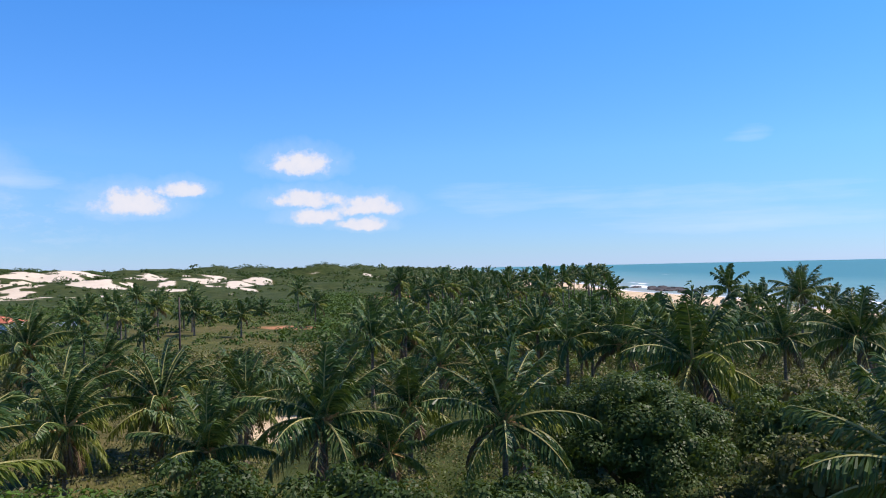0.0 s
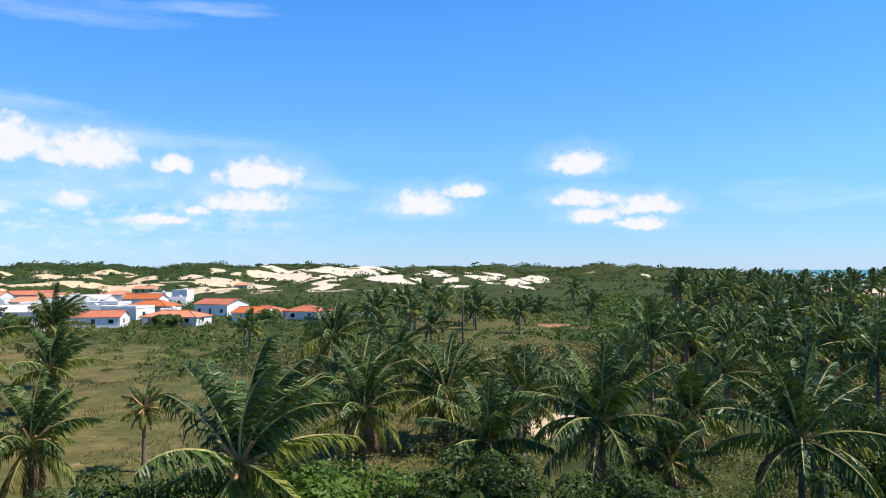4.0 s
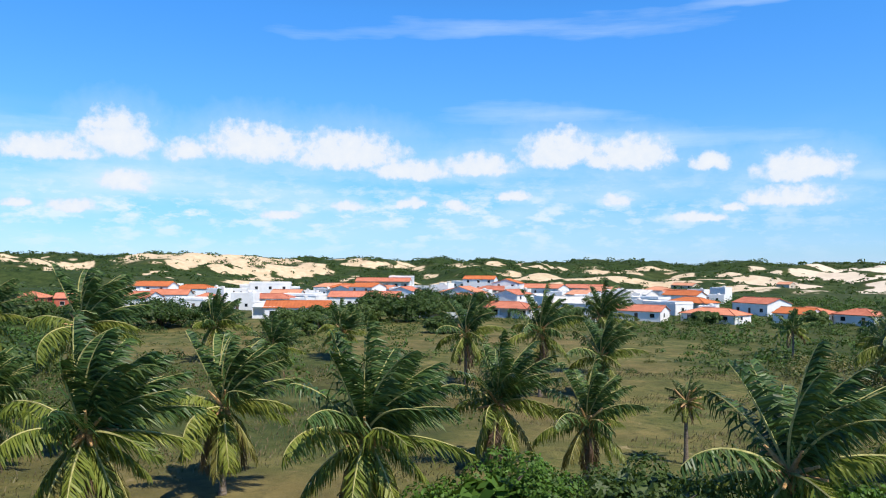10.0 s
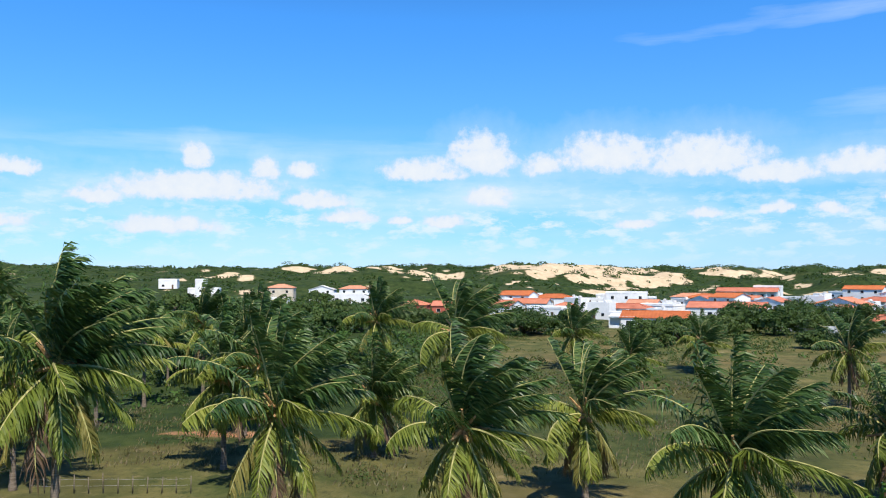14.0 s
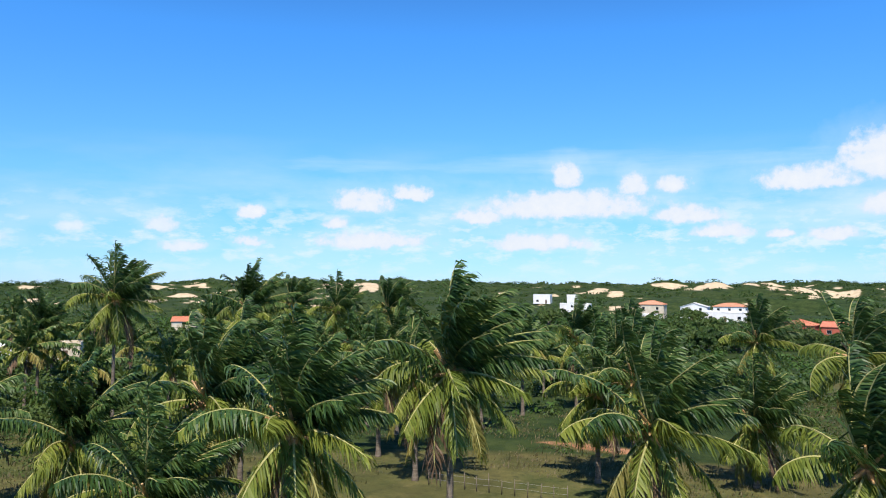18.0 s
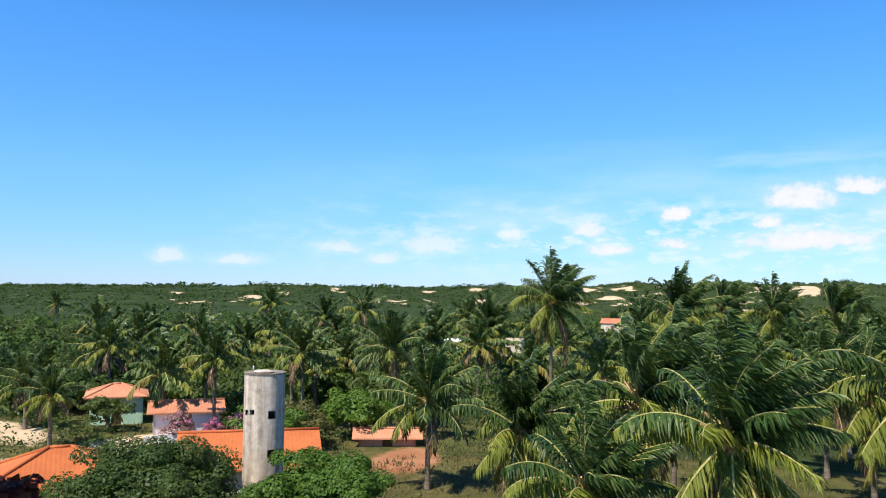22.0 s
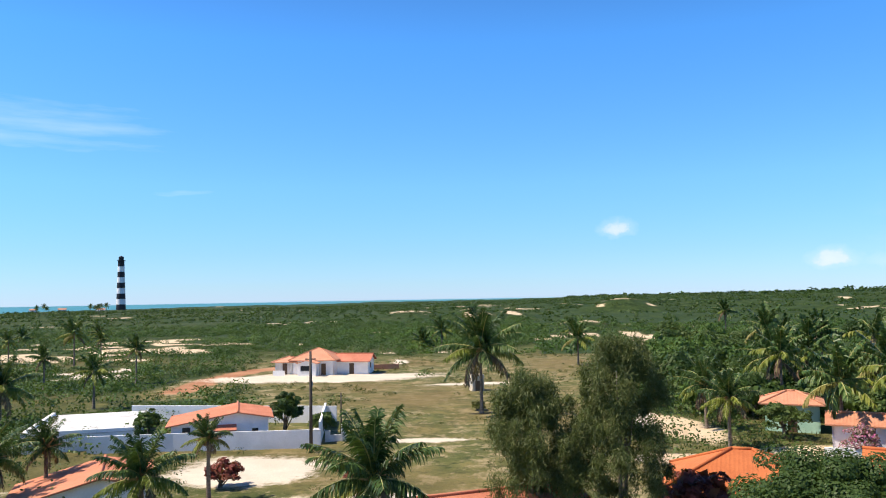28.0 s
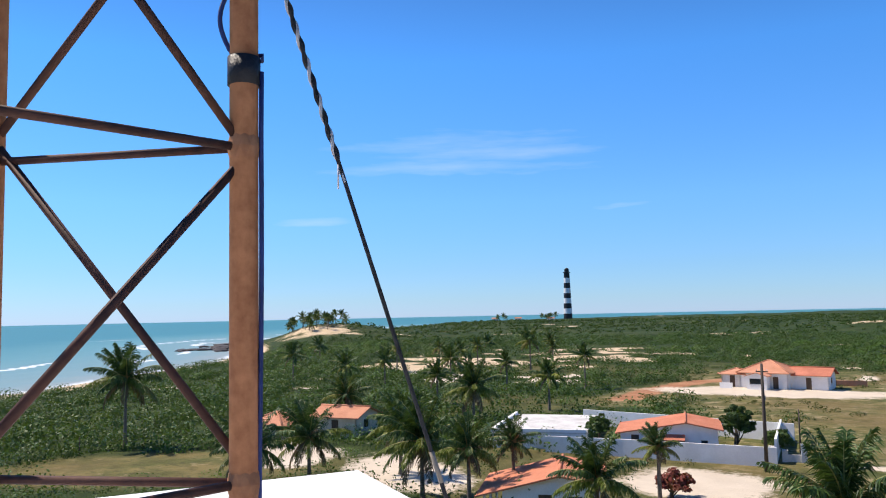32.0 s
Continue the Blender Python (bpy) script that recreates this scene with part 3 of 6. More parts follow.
def sand_at(x, y):
    x, y = np.asarray(x, float), np.asarray(y, float)
    r = np.hypot(x, y)
    az = (np.degrees(np.arctan2(-x, y)) + 60) % 360 - 60
    patch = 0.26 * vn(x, y, 60, 11) + 0.34 * vn(x, y, 24, 13) + 0.40 * vn(x, y, 8, 14)
    amount = np.interp(az, [-20, 6, 11, 14, 30, 60, 75, 120, 135, 160, 185, 215, 260], [0.0, 0.0, 0.10, 0.74, 0.68, 0.44, 0.46, 0.38, 0.34, 0.28, 0.34, 0.32, 0.1])
    band = ramp(r, 350, 440) * (1 - ramp(r, 680, 760) * np.interp(az, [100, 120, 150], [1.0, 0.6, 0.2]))
    lie = patch + 0.80 * np.clip(facing(x, y), -0.3, 0.5)
    s = ramp(lie, 0.91 - 0.40 * amount, 0.96 - 0.40 * amount) * band
    s = np.maximum(s, ramp(patch, 0.615, 0.665) * ramp(r, 140, 180) * (1 - ramp(r, 300, 380)) * (az > 166) * (az < 240))
    n2 = vn(x, y, 21, 12)
    big_dune = ramp(az, 66, 69) * (1 - ramp(az, 78, 81)) * ramp(r, 590, 620) * (1 - ramp(r, 720, 780)) * ramp(n2, 0.12, 0.25)
    big_dune = np.maximum(big_dune, ramp(az, 113.4, 114.0) * (1 - ramp(az, 116.6, 117.2)) * ramp(r, 560, 600) * (1 - ramp(r, 720, 780)))
    s = np.maximum(s, big_dune)
    for cx, cy, a, b, t in YARDS:
        s = np.maximum(s, ellipse(x, y, cx, cy, a, b, t))
    s = np.maximum(s, ellipse(x, y, -33, 118, 16, 2.0, 20) * 0.8)
    s = np.maximum(s, (0.25 + 0.75 * vn(x, y, 12, 15)) * np.exp(-((x - 334) ** 2 + (y + 336) ** 2) / (2 * 22 ** 2)))
    for mx, my, mh, mr in MOUNDS[1:]:
        s = np.maximum(s, 1.0 * np.exp(-((x * 0.985 - mx) ** 2 + (y * 0.985 - my) ** 2) / (0.9 * mr * mr)))
    d = inland(x, y)
    return np.maximum(s, 1 - ramp(d, np.where(y > 200, 34, np.where(y < 0, 10, 24)), np.where(y > 200, 80, np.where(y < 0, 28, 46))))


def pale_at(x, y):
    """Where the sand is white quartz: the dunes to the north and the yards; elsewhere it is tan."""
    az = (np.degrees(np.arctan2(-x, y)) + 60) % 360 - 60
    return np.maximum((1 - ramp(az, 22, 44)) * ramp(np.hypot(x, y), 200, 330) * (az > 4), 0.7 * ((az > 170) & (np.hypot(x, y) < 200)))


def earth_at(x, y):
    e = along(x, y, TRACK, 2.6)
    e = np.maximum(e, ellipse(x, y, -20, 135, 14, 4, 15) * 0.8)
    e = np.maximum(e, ellipse(x, y, -36, 188, 11, 5, -20) * 0.75)
    e = np.maximum(e, ellipse(x, y, -13, 335, 24, 18, 5))
    e = np.maximum(e, ellipse(x, y, -72, -9, 7, 1.6, 80) * 0.8)
    e = np.maximum(e, ellipse(x, y, -41, -52, 5.5, 2.6, 40))
    return np.maximum(e, ellipse(x, y, -4, -50, 9, 5, 0) * 0.9)


def bare_at(x, y):
    """Where the turf is thin and the sand shows between the tufts."""
    az = (np.degrees(np.arctan2(-x, y)) + 60) % 360 - 60
    return (ramp(az, 164, 170) * (1 - ramp(az, 204, 212)) * (1 - ramp(np.hypot(x, y), 170, 210))).astype(float)


def scrub_at(x, y):
    """How thickly low bushes cover the ground, 0 to 1."""
    r = np.hypot(x, y)
    az = (np.degrees(np.arctan2(-x, y)) + 60) % 360 - 60
    n1 = vn(x, y, 34, 21)
    dens = 0.35 + 0.9 * ramp(r, 150, 300) * ramp(n1, 0.08, 0.4)
    dens = np.where((az > 30) & (az < 84) & (r < 195), 0.12 + 0.5 * ramp(n1, 0.48, 0.68), dens)
    dens = np.where((az > 84) & (az < 135) & (r > 70), 0.95, dens)
    dens = np.where((az > 135) & (az < 178) & (r > 96), 1.0, dens)
    dens = np.where((az > 171) & (az < 198) & (r < 190), 0.015, dens)
    dens = np.where((az > 199) & (az < 250) & (r > 84), 0.5 + 0.7 * ramp(n1, 0.25, 0.55), dens)
    dens = np.where((az > 217) & (az < 255) & (r > 48), 0.95, dens)
    dens = dens * (1 - ramp(along(x, y, [(q[0] * 0.97, q[1] * 0.97) for q in TRACK], 6.5), 0.3, 0.7))
    dens = np.where((az < 12) & (r > 22), 0.85, dens)
    dens = np.where((az > 12) & (az < 22) & (r > 22), 0.45, dens)
    dens = np.where((az > 22) & (az < 34) & (r > 120), 0.8, dens)
    dens = dens * (1 - ramp(sand_at(x, y), 0.35, 0.6) * np.where(r > 300, 0.55, 1.0)) * (1 - ramp(earth_at(x, y), 0.4, 0.6))
    dens = np.where(inland(x, y) < np.where(y > 200, 70, np.where(y < 0, 22, 40)), 0, dens)
    dens = dens * (1 - ramp(ellipse(x, y, 66, -46, 17, 8, 35), 0.3, 0.6))
    village = (ellipse(x, y, -215, 110, 75, 70, 0) > 0.35)
    return np.clip(np.where(village, dens * 0.15, dens), 0, 1)


def cover_at(x, y):
    """Low green growth on the ground itself; it closes with distance from the lookout."""
    bare = np.maximum(ramp(sand_at(x, y), 0.3, 0.6), ramp(earth_at(x, y), 0.4, 0.6))
    return np.maximum(scrub_at(x, y), 0.9 * ramp(np.hypot(x, y), 170, 260) * (1 - bare))


def build_ground():
    rings = np.concatenate([[0.0], np.geomspace(6, 320, 140), np.linspace(323.5, 800, 137), np.geomspace(812, 4700, 60)])
    seg = 720
    a = np.linspace(0, 2 * np.pi, seg, endpoint=False)
    x, y = (rings[:, None] * np.sin(a)).ravel(), (rings[:, None] * np.cos(a)).ravel()
    z = height(x, y)
    k = len(rings)
    i, j = np.meshgrid(np.arange(k - 1), np.arange(seg), indexing="ij")
    f = np.stack([i * seg + j, i * seg + (j + 1) % seg, (i + 1) * seg + (j + 1) % seg, (i + 1) * seg + j], -1).reshape(-1, 4)[:, ::-1]
    me = bpy.data.meshes.new("ground")
    me.vertices.add(len(x)), me.loops.add(f.size), me.polygons.add(len(f))
    me.vertices.foreach_set("co", np.stack([x, y, z], 1).astype(np.float32).ravel())
    me.loops.foreach_set("vertex_index", f.astype(np.int32).ravel())
    me.polygons.foreach_set("loop_start", np.arange(0, f.size, 4, dtype=np.int32))
    me.polygons.foreach_set("use_smooth", np.ones(len(f), bool))
    me.update(calc_edges=True)
    for name, fn in (("sand", sand_at), ("earth", earth_at), ("scrub", cover_at), ("pale", pale_at), ("bare", bare_at)):
        me.attributes.new(name, "FLOAT", "POINT").data.foreach_set("value", fn(x, y).astype(np.float32))
    me.materials.append(GROUND)
    return tagged(new("ground", me), "dry grass, scrub and pale sand running out to dunes", "ground", kind="structure")


def build_sea():
    rings = np.concatenate([[100.0], np.geomspace(130, 4990, 170)])
    a = np.radians(np.linspace(-45, 192, 430))
    x, y = (rings[:, None] * np.sin(a)).ravel(), (rings[:, None] * np.cos(a)).ravel()
    d = -inland(x, y)
    swell = 0.18 * np.sin(d / 3.1 + 5 * vn(x, y, 60, 31)) * ramp(d, 0, 40)
    k, seg = len(rings), len(a)
    i, j = np.meshgrid(np.arange(k - 1), np.arange(seg - 1), indexing="ij")
    f = np.stack([i * seg + j, (i + 1) * seg + j, (i + 1) * seg + j + 1, i * seg + j + 1], -1).reshape(-1, 4)[:, ::-1]
    me = bpy.data.meshes.new("sea")
    me.vertices.add(len(x)), me.loops.add(f.size), me.polygons.add(len(f))
    me.vertices.foreach_set("co", np.stack([x, y, SEA + swell], 1).astype(np.float32).ravel())
    me.loops.foreach_set("vertex_index", f.astype(np.int32).ravel())
    me.polygons.foreach_set("loop_start", np.arange(0, f.size, 4, dtype=np.int32))
    me.polygons.foreach_set("use_smooth", np.ones(len(f), bool))
    me.update(calc_edges=True)
    n = vn(x, y, 45, 32)
    crest = np.clip(np.cos((d + 26 * n) / 8) * 2.6 - 1.6, 0, 1) * ramp(vn(x, y, 32, 34), 0.38, 0.58) * ramp(d, 0, 12) * (1 - ramp(d, np.where(y > 0, 30, 80), np.where(y > 0, 80, 170)))
    wash = 1 - ramp(d, -6, 16)
    far = np.clip(np.cos((d + 60 * n) / 38) * 2 - 1.55, 0, 1) * ramp(vn(x, y, 120, 33), 0.5, 0.7) * (1 - ramp(d, 250, 420))
    me.attributes.new("foam", "FLOAT", "POINT").data.foreach_set("value", np.clip(np.maximum(np.maximum(crest, wash), far), 0, 1).astype(np.float32))
    me.attributes.new("depth", "FLOAT", "POINT").data.foreach_set("value", ramp(d, -10, 420).astype(np.float32) ** 0.6)
    me.materials.append(WATER)
    return tagged(new("water", me), "green-blue sea with white breakers near the shore", "sea", kind="structure")


build_ground()
build_sea()


def scatter(rng, count, r0, r1, a0, a1, fn, even=0.5):
    """Places in a sector of the plan, thinned by a density; even 0.5 spreads them evenly over the area."""
    r = r0 + (r1 - r0) * rng.random(count) ** even
    a = np.radians(rng.uniform(a0, a1, count))
    x, y = -r * np.sin(a), r * np.cos(a)
    ok = rng.random(count) < fn(x, y)
    return x[ok], y[ok]


def leaf_cloud(rng, centres, radii, per, size, flat=0.6, up=0.35, loose=0.42):
    """Leaf quads on the outer shells of clumps: centres n x 3, radii n."""
    n = len(centres)
    d = rng.normal(size=(n, per, 3))
    d[..., 2] = np.abs(d[..., 2]) * 0.9 - 0.25
    d /= np.linalg.norm(d, axis=-1, keepdims=True)
    rad = np.asarray(radii)[:, None, None] * (0.78 + 0.26 * rng.random((n, per, 1)))
    c = np.asarray(centres)[:, None, :] + d * rad * np.array([1, 1, flat])
    nrm = d + rng.normal(size=d.shape) * loose + np.array([0, 0, up])
    nrm /= np.linalg.norm(nrm, axis=-1, keepdims=True)
    t = np.cross(nrm, rng.normal(size=d.shape))
    t /= np.linalg.norm(t, axis=-1, keepdims=True) + 1e-9
    b = np.cross(nrm, t)
    s = (np.asarray(size)[:, None, None] if np.ndim(size) else size) * (0.6 + 0.8 * rng.random((n, per, 1)))
    q = np.stack([c - t * s, c - b * s * 0.55, c + t * s, c + b * s * 0.55], 2)
    return q.reshape(-1, 4, 3)


def scrub_field(name, label, mat, seed, count, r0, r1, a0, a1, size, per, leaf, even=0.5, fn=scrub_at, high=0.75):
    rng = np.random.default_rng(seed)
    x, y = scatter(rng, count, r0, r1, a0, a1, fn, even)
    s = size * (0.45 + 0.9 * rng.random(len(x)) ** 1.5)
    z = height(x, y) + s * 0.15
    me = quads(name, leaf_cloud(rng, np.stack([x, y, z], 1), s, per, leaf * np.sqrt(s / size) * np.clip(np.hypot(x, y) / 115, 0.6, 1.0), high), mat)
    return tagged(new(name, me), label, "bushes", kind="stuff")


def lush(x, y):
    return scrub_at(x, y) * ramp(vn(x, y, 50, 41), 0.45, 0.6)


def thicket(x, y):
    """Thick growth under the palms towards the shore."""
    az = (np.degrees(np.arctan2(-x, y)) + 60) % 360 - 60
    k = np.clip(np.interp(az, [-40, 8, 16, 26, 40], [1.0, 0.95, 0.55, 0.28, 0.05]) * (0.45 + 0.9 * vn(x, y, 9, 61)), 0, 1)
    return k * (1 - ramp(sand_at(x, y), 0.3, 0.6)) * (1 - ramp(earth_at(x, y), 0.4, 0.6)) * (inland(x, y) > 40)


def crest_woods(x, y):
    """Tree clumps gather in groups on the tops of the dunes."""
    top = height(x, y) - 0.25 * (height(x * 1.04, y * 1.04) + height(x * 0.96, y * 0.96) + height(x - 0.04 * y, y + 0.04 * x) + height(x + 0.04 * y, y - 0.04 * x))
    return ramp(top, 0.2, 2.0) * ramp(vn(x, y, 70, 42), 0.40, 0.55) * (1 - 0.8 * ramp(sand_at(x, y), 0.4, 0.7))


def undergrowth(x, y):
    open_ground = (1 - ramp(sand_at(x, y), 0.25, 0.5)) * (1 - ramp(earth_at(x, y), 0.3, 0.5)) * (inland(x, y) > 44)
    for hx, hy, hr in ((-26, -51, 8), (-15, -53, 8), (-32, -75, 6), (-28.6, -85, 6), (-44, -58, 6), (-30, -70, 6)):
        open_ground = open_ground * (np.hypot(x - hx, y - hy) > hr)
    return open_ground * (0.35 + 0.65 * ramp(vn(x, y, 16, 64), 0.3, 0.55))


def weeds(x, y):
    return 0.4 * (1 - ramp(sand_at(x, y), 0.3, 0.5)) * ramp(vn(x, y, 7, 62), 0.35, 0.6)


def verge(x, y):
    az = (np.degrees(np.arctan2(-x, y)) + 60) % 360 - 60
    k = np.interp(az, [80, 96, 130, 150, 165, 172, 200, 206, 225, 260], [0.3, 0.8, 0.8, 0.4, 0.3, 0.02, 0.05, 0.5, 0.9, 0.9])
    k = k * (1 - ramp(ellipse(x, y, 66, -46, 17, 8, 35), 0.3, 0.6))
    return k * (1 - ramp(sand_at(x, y), 0.3, 0.5)) * (1 - ramp(earth_at(x, y), 0.4, 0.6)) * ramp(vn(x, y, 12, 63), 0.3, 0.6)


def grass_tufts(name, label, mat, seed, count, r0, r1, a0, a1, fn, blade=0.45, per=9):
    """Loose blades of grass standing in small tufts."""
    rng = np.random.default_rng(seed)
    x, y = scatter(rng, count, r0, r1, a0, a1, fn)
    c = np.repeat(np.stack([x, y, height(x, y)], 1), per, 0)
    c[:, :2] += rng.normal(size=(len(c), 2)) * 0.45
    lean = np.stack([rng.normal(size=len(c)) * 0.35, 0.25 + rng.normal(size=len(c)) * 0.3, np.ones(len(c))], 1)
    ln = blade * (0.4 + rng.random((len(c), 1)))
    w = np.stack([rng.normal(size=len(c)), rng.normal(size=len(c)), np.zeros(len(c))], 1)
    w *= 0.05 / (np.linalg.norm(w, axis=1, keepdims=True) + 1e-6)
    tip = c + lean * ln
    me = quads(name, np.stack([c - w, c + w, tip + w * 0.3, tip - w * 0.3], 1), mat)
    return tagged(new(name, me), label, "grass", kind="stuff")


scrub_field("near_scrub", "thick green bushes and weeds under the palms", SCRUB, 51, 2300, 24, 135, -34, 34, 1.95, 100, 0.20, fn=thicket, high=0.9)
scrub_field("near_lush_scrub", "brighter leafy bushes under the palms", SCRUB_LUSH, 56, 1300, 24, 125, -34, 40, 1.35, 95, 0.18, fn=thicket, high=0.9)
scrub_field("low_weeds", "low dark weeds scattered in dry grass", SCRUB, 57, 7500, 24, 210, 24, 150, 0.80, 44, 0.12, fn=weeds, high=0.55)
scrub_field("field_bushes", "single green bushes in the dry field", SCRUB_LUSH, 66, 1700, 50, 200, 28, 92, 1.7, 120, 0.17, fn=weeds, high=0.7)
scrub_field("verge_scrub", "loose bushes between the yards and palms", SCRUB_LUSH, 58, 1500, 45, 130, 80, 262, 1.3, 80, 0.18, fn=verge)
grass_tufts("grass", "dry and green tufts of grass over the open ground", GRASS, 59, 36000, 24, 120, 22, 168, weeds, 0.24, 7)
scrub_field("coast_scrub", "dense dull-green coastal bushes", TREE_DEEP, 52, 8500, 85, 330, -35, 178, 1.9, 38, 0.34)
scrub_field("shore_scrub", "dense green bushes over the land behind the shore", TREE_DEEP, 68, 3000, 50, 420, 178, 262, 3.0, 120, 0.22, even=0.85, high=0.62)
scrub_field("shore_thicket", "grey-green bushes over the land behind the shore", TREE_DARK, 69, 2600, 50, 420, 178, 262, 2.0, 76, 0.20, even=0.85, high=0.6)
scrub_field("dull_thicket", "olive bushes between the green ones", SCRUB_LUSH, 71, 2600, 85, 420, 178, 262, 1.8, 60, 0.20, even=0.85, high=0.6)
scrub_field("bright_thicket", "bright green leafy patches between duller bushes", TREE_BRIGHT, 75, 2600, 70, 380, 178, 262, 2.2, 90, 0.20, even=0.8, fn=lush, high=0.6)
scrub_field("field_weeds", "small dark weeds in the dry field", SCRUB, 70, 4200, 50, 190, 165, 206, 0.60, 36, 0.11, fn=weeds, high=0.6)
scrub_field("lush_scrub", "brighter green low bushes", SCRUB_LUSH, 53, 6500, 60, 330, -35, 262, 1.6, 56, 0.26, fn=lush)
scrub_field("dune_scrub", "dark green bushes over the dunes", TREE_DARK, 54, 24000, 300, 1000, -12, 225, 2.3, 18, 0.70, high=0.6)
scrub_field("dune_woods", "dark round clumps of trees along the dune crests", TREE_DARK, 72, 4200, 430, 900, 2, 178, 4.4, 80, 0.62, fn=crest_woods, high=0.62)
scrub_field("grove_undergrowth", "thick bushes under the far palms", TREE_DEEP, 73, 2600, 110, 345, -19, 9, 2.6, 60, 0.34, fn=undergrowth, high=0.85)
scrub_field("yard_thicket", "dense bushes and saplings between the palms and yards", SCRUB_LUSH, 74, 1700, 62, 150, 126, 172, 2.5, 100, 0.24, fn=undergrowth, high=0.9)
scrub_field("far_scrub", "dark low woods on the far dunes", TREE_DARK, 55, 6500, 900, 2300, -6, 176, 6.0, 16, 2.4, high=0.6)


# ---- palms ----
WIND = Vector((0.18, 0.98, 0.0))


def frond_mesh(rng, name, mat, elev, droop, length, pairs, leaf_w, leaf_l, blow, azim, young=0.5):
    """One feather leaf: a bowed rib with two rows of narrow leaflets, blown down the wind."""
    steps, loose = 14, 0.10 + 0.25 * min(1.0, blow)
    p, pts = Vector((0, 0, 0)), []
    for i in range(steps + 1):
        s = i / steps
        e = radians(elev - droop * s ** 1.35)
        d = Vector((math.cos(azim) * math.cos(e), math.sin(azim) * math.cos(e), math.sin(e)))
        d = (d + WIND * blow * (0.10 + 1.25 * s)).normalized()
        pts.append(p.copy())
        p = p + d * (length / steps)
    v, f = tube_arrays(pts, [0.017 * (1 - 0.88 * i / steps) + 0.002 for i in range(steps + 1)], 4)
    verts, faces, idx = [tuple(a) for a in v], list(f), [1] * len(f)
    for k in range(pairs):
        s = 0.10 + 0.90 * (k + 0.5) / pairs
        u = min(s * steps, steps - 0.001)
        i = int(u)
        base = pts[i].lerp(pts[i + 1], u - i)
        d = (pts[i + 1] - pts[i]).normalized()
        side = d.cross(Vector((0, 0, 1)))
        side = side.normalized() if side.length > 0.05 else Vector((math.sin(azim), -math.cos(azim), 0))
        ll = leaf_l * (0.42 + 0.58 * math.sin(math.pi * min(1, s * 0.84 + 0.14)))
        for sg in (-1, 1):
            if rng.random() < 0.04:
                continue
            own = ll * rng.uniform(0.72, 1.12)
            gust = blow * rng.uniform(0.9, 2.4) + 0.05
            lift = rng.uniform(-0.15, 0.35) * young - rng.uniform(0.3, 1.15) * (1 - young)
            out = side * sg * 0.80 + d * rng.uniform(0.45, 0.85) + Vector((0, 0, lift)) + WIND * gust
            out = (out + Vector((rng.uniform(-1, 1), rng.uniform(-1, 1), rng.uniform(-1, 1))) * loose).normalized()
            mid = base + out * own * 0.52
            tip_dir = (out * 0.8 + Vector((0, 0, -rng.uniform(0.3, 0.9) - rng.uniform(0.3, 0.9) * (1 - young))) + WIND * gust * 0.6).normalized()
            tip = mid + tip_dir * own * 0.5
            w = (d * 0.8 + Vector((rng.uniform(-1, 1), rng.uniform(-1, 1), rng.uniform(-1, 1))) * 0.45).normalized() * leaf_w * 0.5
            n0 = len(verts)
            verts += [tuple(base - w * 0.7), tuple(base + w * 0.7), tuple(mid + w), tuple(mid - w), tuple(tip)]
            faces += [(n0, n0 + 1, n0 + 2, n0 + 3), (n0 + 3, n0 + 2, n0 + 4)]
            idx += [0, 0]
    me = mesh_from(name, verts, faces, [mat, RACHIS])
    me.polygons.foreach_set("material_index", idx)
    return me


def crown_plan(rng, count, blow):
    """Angles of the leaves of a crown, the young ones upright, the old ones hanging."""
    out = []
    for i in range(count):
        s = i / (count - 1)
        azim = i * 2.39996 + rng.uniform(-0.2, 0.2)
        if blow > 0.35:
            tier = 0 if s < 0.50 else 1 if s < 0.72 else 2
            elev = (84 - 76 * s, 44 - 190 * (s - 0.5), -22 - 150 * (s - 0.72))[tier] + rng.uniform(-9, 9)
            droop = (34 + 30 * s, 55, 38)[tier] + rng.uniform(-12, 12)
            length = (1.12, 1.08, 0.95)[tier] * rng.uniform(0.86, 1.10)
            b = blow * rng.uniform(0.6, 1.35) * (1.30, 0.80, 0.14)[tier]
        else:
            elev = 88 - 118 * s ** 1.1 + rng.uniform(-7, 7)
            droop = 18 + 50 * s ** 0.8 + rng.uniform(-9, 9)
            length = (0.80 + 0.26 * math.sin(math.pi * (0.15 + 0.75 * s))) * rng.uniform(0.92, 1.06)
            b = blow * rng.uniform(0.75, 1.25) * (0.4 + 1.2 * (1 - s))
        out.append((azim, elev, droop, length, b))
    return out


def palm_kit(seed, count, pairs, leaf_w, blow, yellow=0.2, dry=0.06, leaf_l=0.30):
    rng = random.Random(seed)
    kit = []
    for i, (azim, elev, droop, length, b) in enumerate(crown_plan(rng, count, blow)):
        s = i / (count - 1)
        mat = PALM_GREEN
        if s > 0.55 and rng.random() < yellow * 2.2:
            mat = PALM_SUNLIT
        if s > 0.80 and rng.random() < yellow * 1.3:
            mat = PALM_YELLOW
        if s > 0.90 and rng.random() < dry * 8:
            mat = PALM_DRY
        kit.append(frond_mesh(rng, "frond", mat, elev, droop, length, pairs, leaf_w, leaf_l, b, azim, max(0.0, 1 - 1.5 * s)))
    return kit


